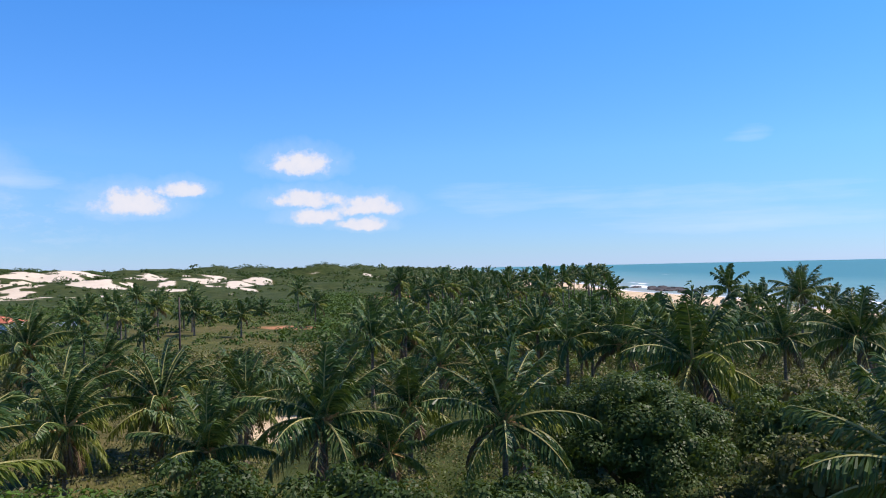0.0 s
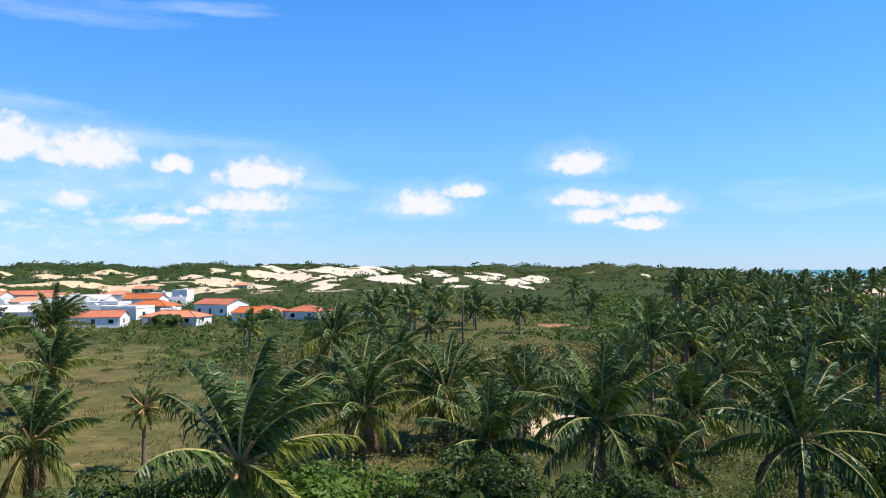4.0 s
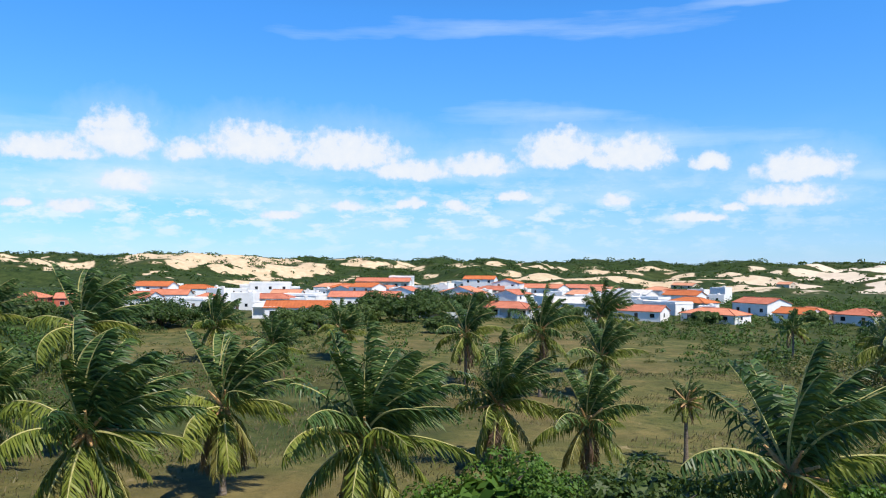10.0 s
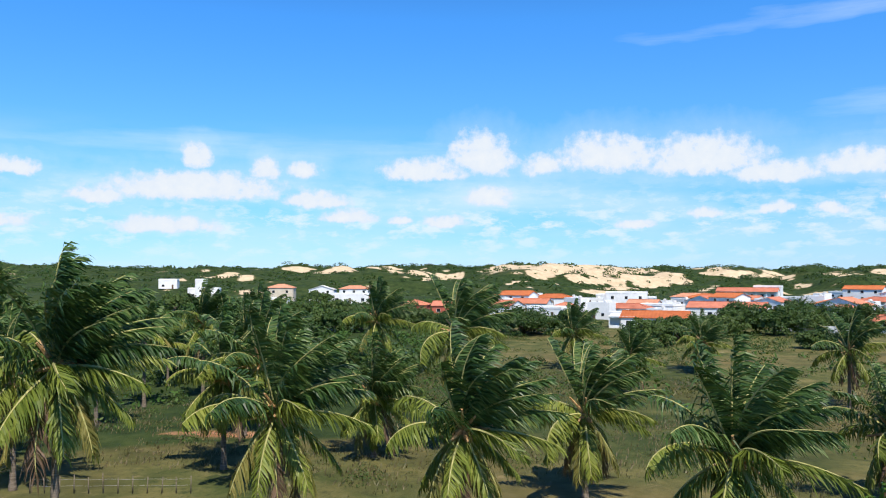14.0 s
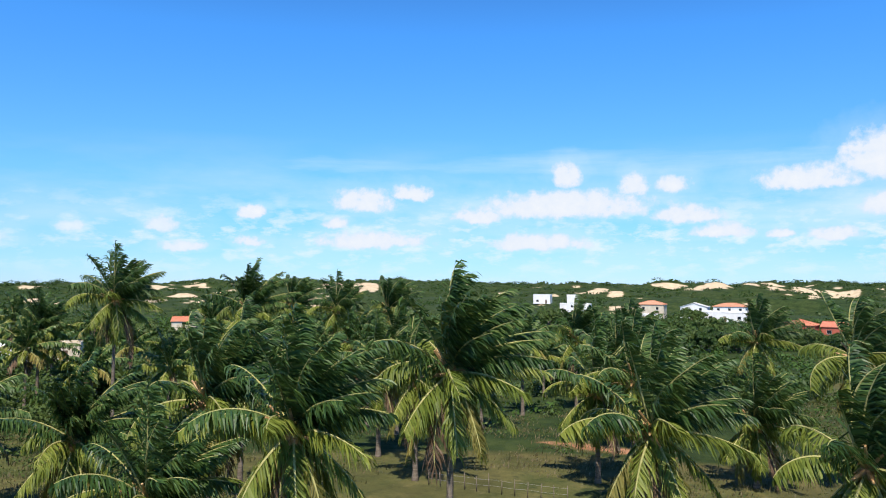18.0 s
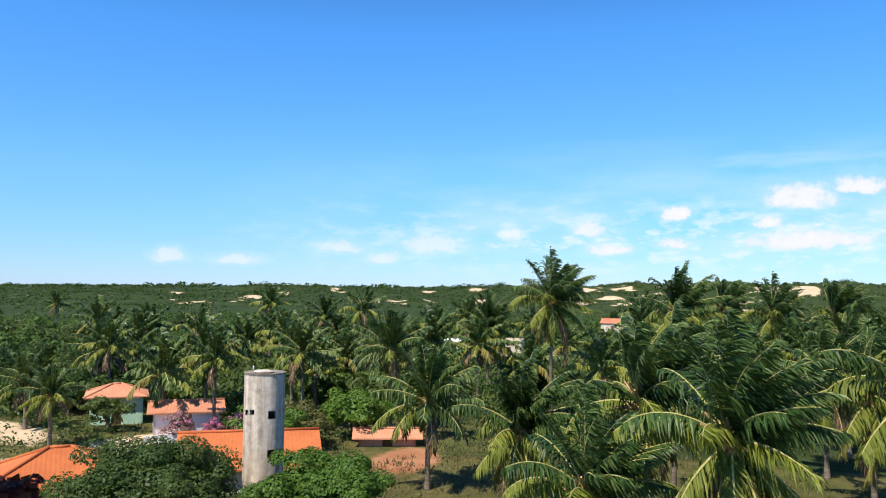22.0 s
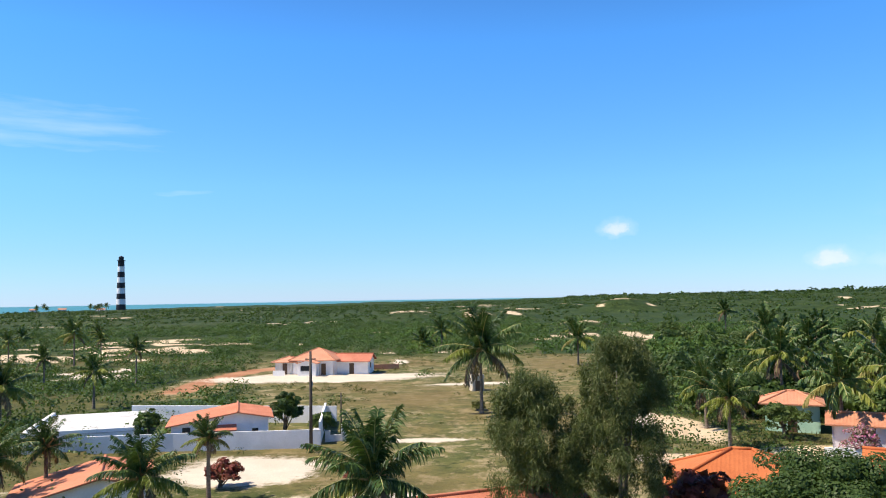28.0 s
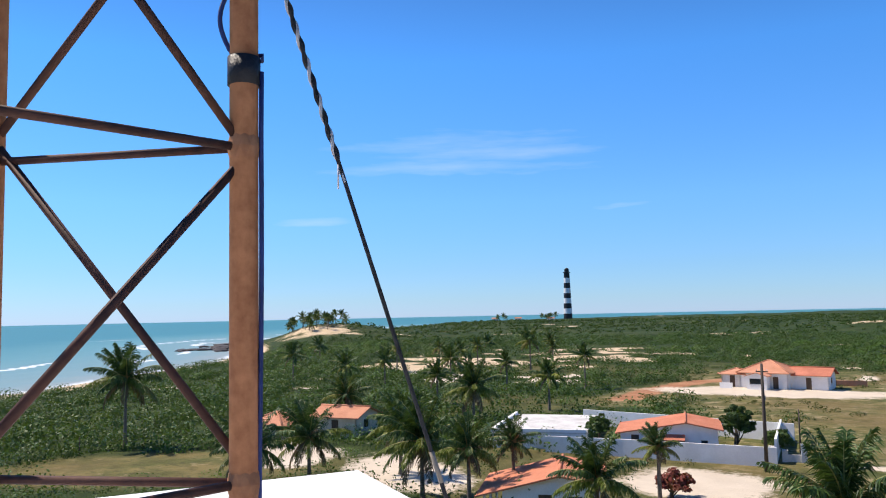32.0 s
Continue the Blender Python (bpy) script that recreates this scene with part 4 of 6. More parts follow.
def joined(name, meshes):
    verts, faces, idx, mats = [], [], [], []
    for me in meshes:
        n0 = len(verts)
        verts += [tuple(v.co) for v in me.vertices]
        for m in me.materials:
            if m not in mats:
                mats.append(m)
        for p in me.polygons:
            faces.append(tuple(n0 + i for i in p.vertices))
            idx.append(mats.index(me.materials[p.material_index]))
    out = mesh_from(name, verts, faces, mats)
    out.polygons.foreach_set("material_index", idx)
    return out


def trunk_mesh(seed):
    rng = random.Random(seed)
    bx, by = rng.uniform(-0.10, 0.10), rng.uniform(-0.02, 0.12)
    pts, rad = [], []
    for i in range(23):
        s = i / 22
        pts.append((bx * (s * s - s), by * (s * s - s), s))
        rad.append((0.21 - 0.085 * s + 0.10 * math.exp(-s * 14)) * (1.0 if i % 2 else 0.94))
    v, f = tube_arrays(pts, rad, 9)
    return mesh_from("trunk", v, f, PALM_BARK, True)


def cluster_mesh(seed):
    """Nuts, husks and cut leaf stems at the heart of the crown."""
    rng = random.Random(seed)
    bm = bmesh.new()
    for i in range(11):
        a, r = rng.uniform(0, 6.28), rng.uniform(0.10, 0.26)
        m = Matrix.Translation((r * math.cos(a), r * math.sin(a), rng.uniform(-0.42, -0.08))) @ Matrix.Diagonal((0.105, 0.105, 0.14, 1))
        bmesh.ops.create_icosphere(bm, subdivisions=1, radius=1, matrix=m)
    for i in range(14):
        a = i * 2.4
        m = Matrix.Rotation(a, 4, "Z") @ Matrix.Rotation(rng.uniform(0.5, 1.9), 4, "Y") @ Matrix.Translation((0, 0, 0.42))
        bmesh.ops.create_cone(bm, cap_ends=True, segments=5, radius1=0.075, radius2=0.03, depth=0.8, matrix=m)
    me = bpy.data.meshes.new("coconut_cluster")
    bm.to_mesh(me)
    bm.free()
    me.materials.append(COCONUT)
    return me


NEAR_KITS = [palm_kit(100 + i, 25, 62, 0.024, b, 0.26, 0.14, 0.29) for i, b in enumerate((0.10, 0.20, 0.30, 0.15))]
WINDY_KITS = [palm_kit(200 + i, 36, 66, 0.024, b, 0.50, 0.09, 0.34) for i, b in enumerate((0.55, 0.72, 0.48, 0.62))]
BREEZY_KITS = [palm_kit(250 + i, 29, 64, 0.024, b, 0.44, 0.12, 0.31) for i, b in enumerate((0.40, 0.46, 0.38))]
FAR_CROWNS = [joined("crown", palm_kit(300 + i, 17, 24, 0.066, b, 0.2)) for i, b in enumerate((0.12, 0.22, 0.34, 0.16))]
YELLOW_CROWN = joined("crown", palm_kit(330, 17, 15, 0.075, 0.3, 0.8, 0.3))
TRUNKS = [trunk_mesh(400 + i) for i in range(5)]
CLUSTERS = [cluster_mesh(420 + i) for i in range(3)]
palm_count = 0


def palm(x, y, top, radius, detailed, windy=0, yellow=False, group="coconut palms"):
    global palm_count
    palm_count += 1
    k = palm_count
    g = float(height(x, y))
    h = max(top - g, 1.6)
    look_of = "windblown" if windy else "feathery"
    label = f"{look_of} coconut palm with a slim ringed trunk over scrub" if not yellow else "yellowing coconut palm with a slim ringed trunk"
    root = thing("coconut_palm", (x, y, g - 0.05), 0, label, "palm", group)
    t = part("trunk", TRUNKS[k % 5], None, root)
    wide = 0.75 + 0.07 * radius
    t.scale = (wide, wide, h)
    if detailed:
        kits = (NEAR_KITS, BREEZY_KITS, WINDY_KITS)[int(windy)]
        for i, me in enumerate(kits[k % len(kits)]):
            o = part("frond", me, None, root)
            o.location, o.scale = (0, 0, h), (radius * 1.30,) * 3
            o.rotation_euler = (0, 0, radians(((k * 37) % 50) - 25))
        c = part("crown_heart", CLUSTERS[k % 3], None, root, "tan nuts and cut stems")
        c.location, c.scale = (0, 0, h), ((1.0, 1.45, 1.45)[int(windy)] + 0.1 * radius,) * 3
    else:
        o = part("crown", YELLOW_CROWN if yellow else FAR_CROWNS[k % 4], None, root)
        o.location, o.scale = (0, 0, h), (radius * 1.2,) * 3
        o.rotation_euler = (0, 0, radians(((k * 53) % 70) - 35))
    return root


# Palms: plan, height of the crown's heart, reach of its leaves.
NEAR_PALMS = [
    (17.2, 55.4, 7.0, 4.4), (2.9, 40.0, 6.2, 3.4), (-6.3, 41.3, 6.2, 3.4), (-20.7, 57.8, 4.5, 3.3), (-14.6, 58.1, 4.5, 2.8), (-23.5, 49.2, 4.5, 2.7),
    (-12.6, 42.2, 4.5, 3.0), (-2.5, 54.2, 4.5, 2.9), (-44.4, 84.6, 6.1, 3.4), (-11.0, 92.1, 4.5, 2.6), (-11.2, 118.9, 5.9, 3.4), (-3.4, 100.5, 4.5, 3.2),
    (0.9, 106.2, 5.0, 3.4), (-0.5, 74.9, 4.5, 2.7), (10.2, 101.0, 4.5, 3.2), (17.3, 77.8, 5.9, 3.4), (49.1, 108.8, 9.1, 3.4), (31.3, 73.3, 6.6, 3.4),
    (31.5, 60.7, 7.7, 3.4), (-3.0, 41.2, 4.5, 1.8), (14.7, 24.2, 7.2, 3.4), (-18.0, 26.7, 6.5, 3.4), (-44.7, 33.2, 4.5, 3.4), (-36.6, 34.0, 4.5, 2.7),
]
NEAR_PALMS += [
    (-62.5, 60.1, 4.5, 3.4), (-76.6, 73.6, 7.5, 3.4), (-67.0, 55.4, 7.0, 3.4), (-79.0, 53.8, 6.0, 3.4), (-26.0, 54.0, 4.8, 3.4), (-22.3, 62.1, 4.5, 2.8),
    (-38.5, 45.2, 4.5, 1.3), (-16.2, 62.6, 4.5, 2.8), (-33.8, 78.6, 4.5, 2.7), (-32.9, 16.9, 6.2, 3.4), (-48.2, 15.0, 5.4, 3.4), (-114.4, 34.0, 5.3, 3.4),
    (-105.6, 50.1, 4.5, 2.5), (-88.5, 33.1, 4.5, 2.7), (-49.9, 93.7, 4.6, 3.4), (-39.9, -3.1, 7.3, 3.4), (-38.0, 5.8, 6.6, 3.4), (-62.1, 2.5, 4.5, 3.3),
    (-63.2, 9.2, 9.4, 3.4), (-95.5, 4.1, 8.6, 3.4), (-94.2, -15.8, 8.4, 3.4), (-109.7, 51.7, 4.5, 3.0), (-35.6, -25.2, 8.1, 3.4), (-29.9, -16.9, 8.1, 3.4),
]
NEAR_PALMS += [
    (-35.1, -11.7, 10.2, 3.4), (-59.3, -8.4, 6.6, 3.4), (-103.7, -59.2, 11.5, 3.4), (-36.1, -43.3, 6.0, 3.4), (-36.6, -34.8, 5.2, 3.4), (-59.8, -52.8, 12.8, 3.4),
    (-48.1, -63.5, 7.8, 3.4), (-73.8, -76.3, 8.8, 3.4), (-67.1, -43.1, 11.8, 3.4), (-94.9, -47.6, 11.1, 3.4), (-97.8, -41.4, 11.2, 3.4), (-32.4, -101.1, 5.8, 3.4),
    (-41.5, -94.5, 4.5, 2.9), (-56.8, -76.9, 6.7, 3.4), (-68.1, -102.4, 4.5, 3.1), (-19.9, -84.1, 4.5, 2.5), (-19.5, -74.0, 4.5, 2.2), (-29.9, -24.1, 4.5, 3.3),
    (3.5, -95.5, 7.6, 4.4), (7.3, -42.2, 4.5, 3.0), (21.1, -54.6, 4.5, 1.4), (57.8, -86.4, 4.5, 3.3), (66.3, -71.5, 4.5, 2.4), (46.9, -40.4, 4.5, 2.6),
]
NEAR_PALMS += [
    (46.2, -45.5, 4.5, 2.5), (37.1, -48.3, 4.5, 3.0), (32.2, -47.3, 4.5, 2.1), (31.0, -51.4, 4.5, 1.6), (44.5, -54.9, 4.5, 2.5), (20.1, -42.4, 4.5, 2.2),
    (80.6, -51.3, 7.6, 3.4),
]
FAR_PALMS = [
    (-80.9, 172.8, 4.9, 3.4), (-47.4, 125.1, 4.5, 2.7), (-53.1, 116.9, 4.5, 2.3), (-61.8, 207.8, 0.8, 3.4), (-57.3, 231.4, -1.8, 3.4), (-53.4, 232.3, -1.2, 3.4),
    (-63.5, 229.8, -1.6, 3.4), (8.1, 136.2, 5.2, 3.4), (46.1, 128.3, 9.4, 3.4), (59.3, 147.6, 6.4, 3.4), (70.1, 142.7, 5.9, 3.4), (-74.9, 112.8, 4.5, 2.9),
    (-92.3, -100.4, 9.2, 3.4), (-40.7, -130.2, 8.2, 3.4), (-48.1, -127.6, 7.7, 3.4), (-54.7, -124.9, 7.2, 3.4), (-75.9, -139.8, 10.6, 3.4), (-76.0, -128.6, 4.5, 3.2),
    (-73.1, -115.2, 9.2, 3.4), (-78.3, -111.7, 10.3, 3.4), (-88.2, -104.1, 7.5, 3.4), (-13.4, -158.5, 5.4, 3.4), (-61.0, -230.4, 8.7, 3.4), (-111.5, -78.6, 10.1, 3.4),
]
FAR_PALMS += [
    (23.5, -215.5, 1.9, 3.4), (18.4, -216.0, 4.9, 3.4), (-18.9, -237.6, 3.9, 3.4), (94.4, -165.8, 7.4, 3.4), (98.4, -138.6, 4.5, 3.0), (152.7, -183.0, -0.3, 3.4),
    (186.2, -188.3, 4.4, 3.4), (202.2, -171.0, 1.2, 3.4), (74.2, -100.8, 4.5, 2.2), (106.2, -114.5, 4.5, 2.8), (171.2, -267.7, -4.3, 3.4),
]

for x, y, top, radius in NEAR_PALMS:
    az = math.degrees(math.atan2(-x, y)) % 360
    palm(x, y, top, radius, True, 2 if 60 < az < 138 else 1 if 18 < az <= 60 else 0)
for x, y, top, radius in FAR_PALMS:
    palm(x, y, top, radius, False)


def palm_grove(seed, count, r0, r1, a0, a1, low, high, radius=3.2, space=5.0, group="palm grove", near=False):
    rng = random.Random(seed)
    done = [(p[0], p[1]) for p in NEAR_PALMS + FAR_PALMS]
    for _ in range(count * 6):
        r, a = math.sqrt(rng.uniform(r0 * r0, r1 * r1)), radians(rng.uniform(a0, a1))
        x, y = -r * math.sin(a), r * math.cos(a)
        if inland(x, y) < 45 or (-17.6 < math.degrees(a) < -12.0 and r > 110) or any((x - u) ** 2 + (y - v) ** 2 < space * space for u, v in done):
            continue
        done.append((x, y))
        palm(x, y, float(height(x, y)) + rng.uniform(low, high), radius * rng.uniform(0.8, 1.1), near, 2 if near else 0, group=group, yellow=rng.random() < 0.05)
        count -= 1
        if count <= 0:
            break


palm_grove(501, 75, 130, 340, -17, 4, 7, 10.5, group="palms by the shore")
palm_grove(502, 26, 75, 135, -22, 6, 4.5, 7, group="palms by the shore")
palm_grove(503, 16, 150, 260, 8, 26, 4, 7, space=8)
palm_grove(504, 28, 70, 150, 134, 163, 4.8, 8.2)
palm_grove(505, 22, 70, 130, 95, 134, 5, 9)
palm_grove(506, 24, 465, 520, 222.4, 227.2, 3.5, 7, 3.0, 4.0, "palms on the dune")
palm_grove(508, 6, 700, 800, 207.2, 208.8, 5, 8, 2.6, 5, "palms on the dune")
palm_grove(509, 4, 720, 800, 210.8, 212.0, 5, 8, 2.6, 5, "palms on the dune")
palm_grove(510, 9, 44, 88, 93, 128, 7.0, 8.8, 3.2, 7.5, near=True)
palm_grove(507, 12, 110, 260, 205, 228, 4, 6.5, 2.6, 9)


# ---- buildings ----
WALLS = {"W": WHITE, "R": RED_WALL, "C": CREAM, "P": PINK, "M": MINT, "L": LILAC, "G": WHITE_OLD}
TILES = {"T": TILE, "P": TILE_PALE, "S": TILE_SALMON, "R": TILE_RED, "O": WHITE_OLD}
COLOURS = {"W": "white", "R": "red", "C": "cream", "P": "pink", "M": "mint-green", "L": "lilac", "G": "greyish white"}


def wall_mesh(length, height_, thick, holes, gable=0.0):
    """A wall along x from 0, its outer face at y 0, with through openings (x0, x1, z0, z1) and a gable on top."""
    bm = bmesh.new()
    xs = sorted({0.0, length, *(v for h in holes for v in h[:2])})
    for a, b in zip(xs, xs[1:]):
        cut = sorted((h[2], h[3]) for h in holes if h[0] <= a + 1e-6 and h[1] >= b - 1e-6)
        z = 0.0
        for lo, hi in cut + [(height_, height_)]:
            if lo > z + 1e-4:
                box(bm, a, 0, z, b, thick, lo)
            z = hi
    if gable:
        v = [bm.verts.new(p) for p in ((0, 0, height_), (length, 0, height_), (length / 2, 0, height_ + gable),
                                       (0, thick, height_), (length, thick, height_), (length / 2, thick, height_ + gable))]
        for f in ((0, 1, 2), (5, 4, 3), (0, 3, 4, 1), (1, 4, 5, 2), (2, 5, 3, 0)):
            bm.faces.new([v[i] for i in f])
    return bm


def slope_mesh(length, run, rise, inset0, inset1, pitch):
    """One tiled slope: eave along x at y 0, z 0, rising to y run; inset0 and inset1 draw in the ridge at both ends."""
    n = max(2, int(length / pitch))
    verts, faces = [], []
    for i in range(2 * n + 1):
        s = length * i / (2 * n)
        t = min(1.0, s / inset0 if inset0 > 0 else 1.0, (length - s) / inset1 if inset1 > 0 else 1.0)
        t = max(t, 0.001)
        lift = 0.035 * pitch if i % 2 else -0.02 * pitch
        for k, h in ((0.0, lift), (t * 0.5, lift), (t, lift), (t, -0.12), (0.0, -0.12)):
            verts.append((s, k * run, k * rise + h))
    for i in range(2 * n):
        a, b = i * 5, (i + 1) * 5
        for j in range(5):
            faces.append((a + j, b + j, b + (j + 1) % 5, a + (j + 1) % 5))
    faces += [tuple(range(4, -1, -1)), tuple(2 * n * 5 + k for k in range(5))]
    return verts, faces


def add_slope(parent, tile, origin, rz, *spec):
    v, f = slope_mesh(*spec)
    o = part("roof_slope", mesh_from("roof_slope", v, f, tile), None, parent)
    o.matrix_local = pose(*origin, 0, 0, rz)
    return o


def cap(parent, tile, a, b):
    part("ridge", tube("ridge", [a, b], 0.11, tile, 6), None, parent)


def window(parent, x, y, z, w, h, face="y", glass=GLASS, frame_mat=WHITE_OLD, name="window"):
    """A framed pane set into an opening; x, z its lower corner, in a wall whose outer face is at y."""
    win = part(name, boxes((0, 0.02, 0, 0.06, 0.10, h), (w - 0.06, 0.02, 0, w, 0.10, h), (0.06, 0.02, h - 0.06, w - 0.06, 0.10, h),
                           (0.06, 0.02, 0, w - 0.06, 0.10, 0.06)), frame_mat, parent)
    part("pane", boxes((0.06, 0.05, 0.06, w - 0.06, 0.07, h - 0.06)), glass, win)
    if name == "window":
        part("sill", boxes((-0.06, -0.06, -0.06, w + 0.06, 0.02, 0.0)), frame_mat, win)
    win.matrix_local = face if isinstance(face, Matrix) else pose(x, y, z)
    return win


def house(x, y, rz, w, d, h, roof="hip", wall="W", tile="T", porch=0, name="house", label="", group="", rise=0.0, pitch=0.45, openings=2, base=0.0):
    """A one-piece dwelling: four walls with openings, a tiled or flat roof, windows, a door and perhaps a posted porch facing local -y."""
    over = 0.28 if group else 0.55
    g = float(height(x, y)) + base
    colour = COLOURS[wall]
    kind_of = {"hip": "hipped clay-tile roof", "gable": "gabled clay-tile roof", "gable_y": "gabled roof", "flat": "flat parapet roof"}[roof]
    if tile == "O" and roof != "flat":
        kind_of = "pale low-pitched roof"
    root = thing(name, (x, y, g - 0.1), rz, label or f"{colour} plastered house with a {kind_of}", "house", group)
    tm, wm = TILES[tile], WALLS[wall]
    t = 0.2
    rise = rise or (0.24 * (d if roof != "gable_y" else w) / 2 + 0.35)
    face_y = -d / 2 + (1.9 if porch else 0)
    doors, wins = [], []
    n = max(1, int(w / 4))
    for i in range(n):
        cx = (i + 0.5) * w / n
        if i == n // 2:
            doors.append((cx - 0.45, cx + 0.45, 0.02, min(2.1, h - 0.3)))
        else:
            wins.append((cx - 0.65, cx + 0.65, 1.0, min(2.1, h - 0.3)))
        if h > 4.5:
            wins.append((cx - 0.55, cx + 0.55, 3.5, 4.6))
    front = part("wall", wall_mesh(w, h, t, doors + wins), wm, root)
    front.matrix_local = pose(-w / 2, face_y, 0)
    for a, b, c, e in wins:
        window(root, -w / 2 + a, face_y, c, b - a, e - c)
    for a, b, c, e in doors:
        window(root, -w / 2 + a, face_y, c, b - a, e - c, glass=WOOD, frame_mat=WOOD, name="door")
    deep = d / 2 - face_y
    side_g = rise if roof == "gable" and not porch else 0
    side_holes = [(deep * 0.35, deep * 0.35 + 1.2, 1.0, min(2.1, h - 0.3))]
    for sx, turn, oy in ((-w / 2, -90, d / 2), (w / 2, 90, face_y)):
        o = part("wall", wall_mesh(deep, h, t, side_holes, side_g), wm, root)
        o.matrix_local = pose(sx, oy, 0, 0, 0, turn)
        a, b, c, e = side_holes[0]
        window(root, 0, 0, 0, b - a, e - c, face=pose(sx, oy, 0, 0, 0, turn) @ pose(a, 0, c))
    back = part("wall", wall_mesh(w, h, t, []), wm, root)
    back.matrix_local = pose(w / 2, d / 2, 0, 0, 0, 180)
    if porch:
        k = max(3, int(w / 3.2))
        for i in range(k):
            px = -w / 2 + 0.15 + (w - 0.3) * i / (k - 1)
            part("post", boxes((px - 0.11, -d / 2, 0, px + 0.11, -d / 2 + 0.22, h - 0.05)), wm, root)
        part("porch_wall", boxes((-w / 2 + 0.3, -d / 2 + 0.03, 0, w * 0.1, -d / 2 + 0.17, 0.8)), wm, root)
        part("beam", boxes((-w / 2, -d / 2, h - 0.25, w / 2, -d / 2 + 0.2, h)), wm, root)
        part("gable_wall", boxes((-w / 2, face_y + t, h - 0.02, w / 2, d / 2 - t, h + 0.04)), wm, root)
    if roof == "flat":
        part("roof_slab", boxes((-w / 2 - 0.1, face_y - 0.1 - (1.9 if porch else 0), h, w / 2 + 0.1, d / 2 + 0.1, h + 0.15)), wm, root)
        for b in ((-w / 2, face_y, w / 2, face_y + 0.15), (-w / 2, d / 2 - 0.15, w / 2, d / 2),
                  (-w / 2, face_y + 0.15, -w / 2 + 0.15, d / 2 - 0.15), (w / 2 - 0.15, face_y + 0.15, w / 2, d / 2 - 0.15)):
            part("parapet", boxes((b[0], b[1], h + 0.15, b[2], b[3], h + 0.6)), wm, root)
        return root
    e = rise / (d / 2) * over if roof != "gable_y" else rise / (w / 2) * over
    zo = h + 0.1 - e
    hw, hd = w / 2 + over, d / 2 + over
    if roof == "hip":
        ins = min(hd, hw)
        add_slope(root, tm, (-hw, -hd, zo), 0, 2 * hw, hd, rise + e, ins, ins, pitch)
        add_slope(root, tm, (hw, hd, zo), 180, 2 * hw, hd, rise + e, ins, ins, pitch)
        add_slope(root, tm, (-hw, hd, zo), -90, 2 * hd, ins, rise + e, hd, hd, pitch)
        add_slope(root, tm, (hw, -hd, zo), 90, 2 * hd, ins, rise + e, hd, hd, pitch)
        top = zo + rise + e + 0.03
        cap(root, tm, (-hw + ins, 0, top), (hw - ins, 0, top))
        for sx in (-1, 1):
            for sy in (-1, 1):
                cap(root, tm, (sx * hw, sy * hd, zo + 0.03), (sx * (hw - ins), 0, top))
    elif roof == "gable":
        add_slope(root, tm, (-hw, -hd, zo), 0, 2 * hw, hd, rise + e, 0, 0, pitch)
        add_slope(root, tm, (hw, hd, zo), 180, 2 * hw, hd, rise + e, 0, 0, pitch)
        cap(root, tm, (-hw, 0, zo + rise + e + 0.04), (hw, 0, zo + rise + e + 0.04))
        if porch:
            for sx in (-w / 2, w / 2 - t):
                o = part("gable_end", wall_mesh(d, 0.0, t, [], rise), wm, root)
                o.matrix_local = pose(sx, d / 2, h, 0, 0, -90)
    else:
        add_slope(root, tm, (-hw, hd, zo), -90, 2 * hd, hw, rise + e, 0, 0, pitch)
        add_slope(root, tm, (hw, -hd, zo), 90, 2 * hd, hw, rise + e, 0, 0, pitch)
        cap(root, tm, (0, -hd, zo + rise + e + 0.04), (0, hd, zo + rise + e + 0.04))
        for sy, turn in ((-d / 2, 0), (d / 2, 180)):
            o = part("gable_end", wall_mesh(w, 0.0, t, [], rise), wm, root)
            o.matrix_local = pose(-w / 2 if turn == 0 else w / 2, sy, h, 0, 0, turn)
    return root


# The white village with red roofs below the dunes
VILLAGE = [
    (-169.5, 128.8, 53, 16.7, 9, 2.7, 'hip', 'W', 'T', 1),
    (-166.4, 152.0, 56, 15.8, 10, 3.6, 'gable', 'W', 'O', 0),
    (-145.8, 154.4, 55, 12.5, 8, 2.6, 'gable', 'W', 'T', 1),
    (-161.2, 192.3, 40, 13.2, 9, 2.7, 'hip', 'W', 'T', 1),
    (-131.7, 166.0, 38, 14.9, 8, 2.3, 'hip', 'W', 'T', 1),
    (-141.9, 199.0, 20, 13.4, 9, 3.4, 'gable', 'W', 'T', 0),
    (-118.0, 185.5, 37, 10.2, 8, 2.6, 'hip', 'W', 'T', 1),
    (-107.1, 189.2, 30, 10.1, 8, 2.6, 'hip', 'W', 'T', 1),
    (-189.6, 77.7, 68, 16.1, 9, 2.9, 'gable', 'W', 'T', 1),
]
VILLAGE += [
    (-193.2, 71.1, 70, 7.2, 8, 2.9, 'flat', 'W', 'T', 1),
    (-225.3, 114.9, 63, 22.2, 10, 3.4, 'gable', 'W', 'T', 1),
    (-317.4, 147.3, 65, 18.5, 9, 3.2, 'hip', 'W', 'P', 0),
    (-318.6, 171.5, 62, 24.3, 9, 3.2, 'gable', 'W', 'T', 1),
    (-320.3, 181.9, 60, 11.0, 7, 6.2, 'flat', 'W', 'T', 0),
    (-235.2, 156.3, 56, 11.5, 9, 3.0, 'hip', 'W', 'T', 0),
    (-247.5, 183.2, 53, 18.5, 9, 3.0, 'hip', 'W', 'T', 1),
    (-249.7, 207.0, 50, 20.6, 9, 3.0, 'gable', 'W', 'T', 0),
    (-249.8, 232.0, 47, 19.3, 9, 3.0, 'gable', 'W', 'T', 0),
]
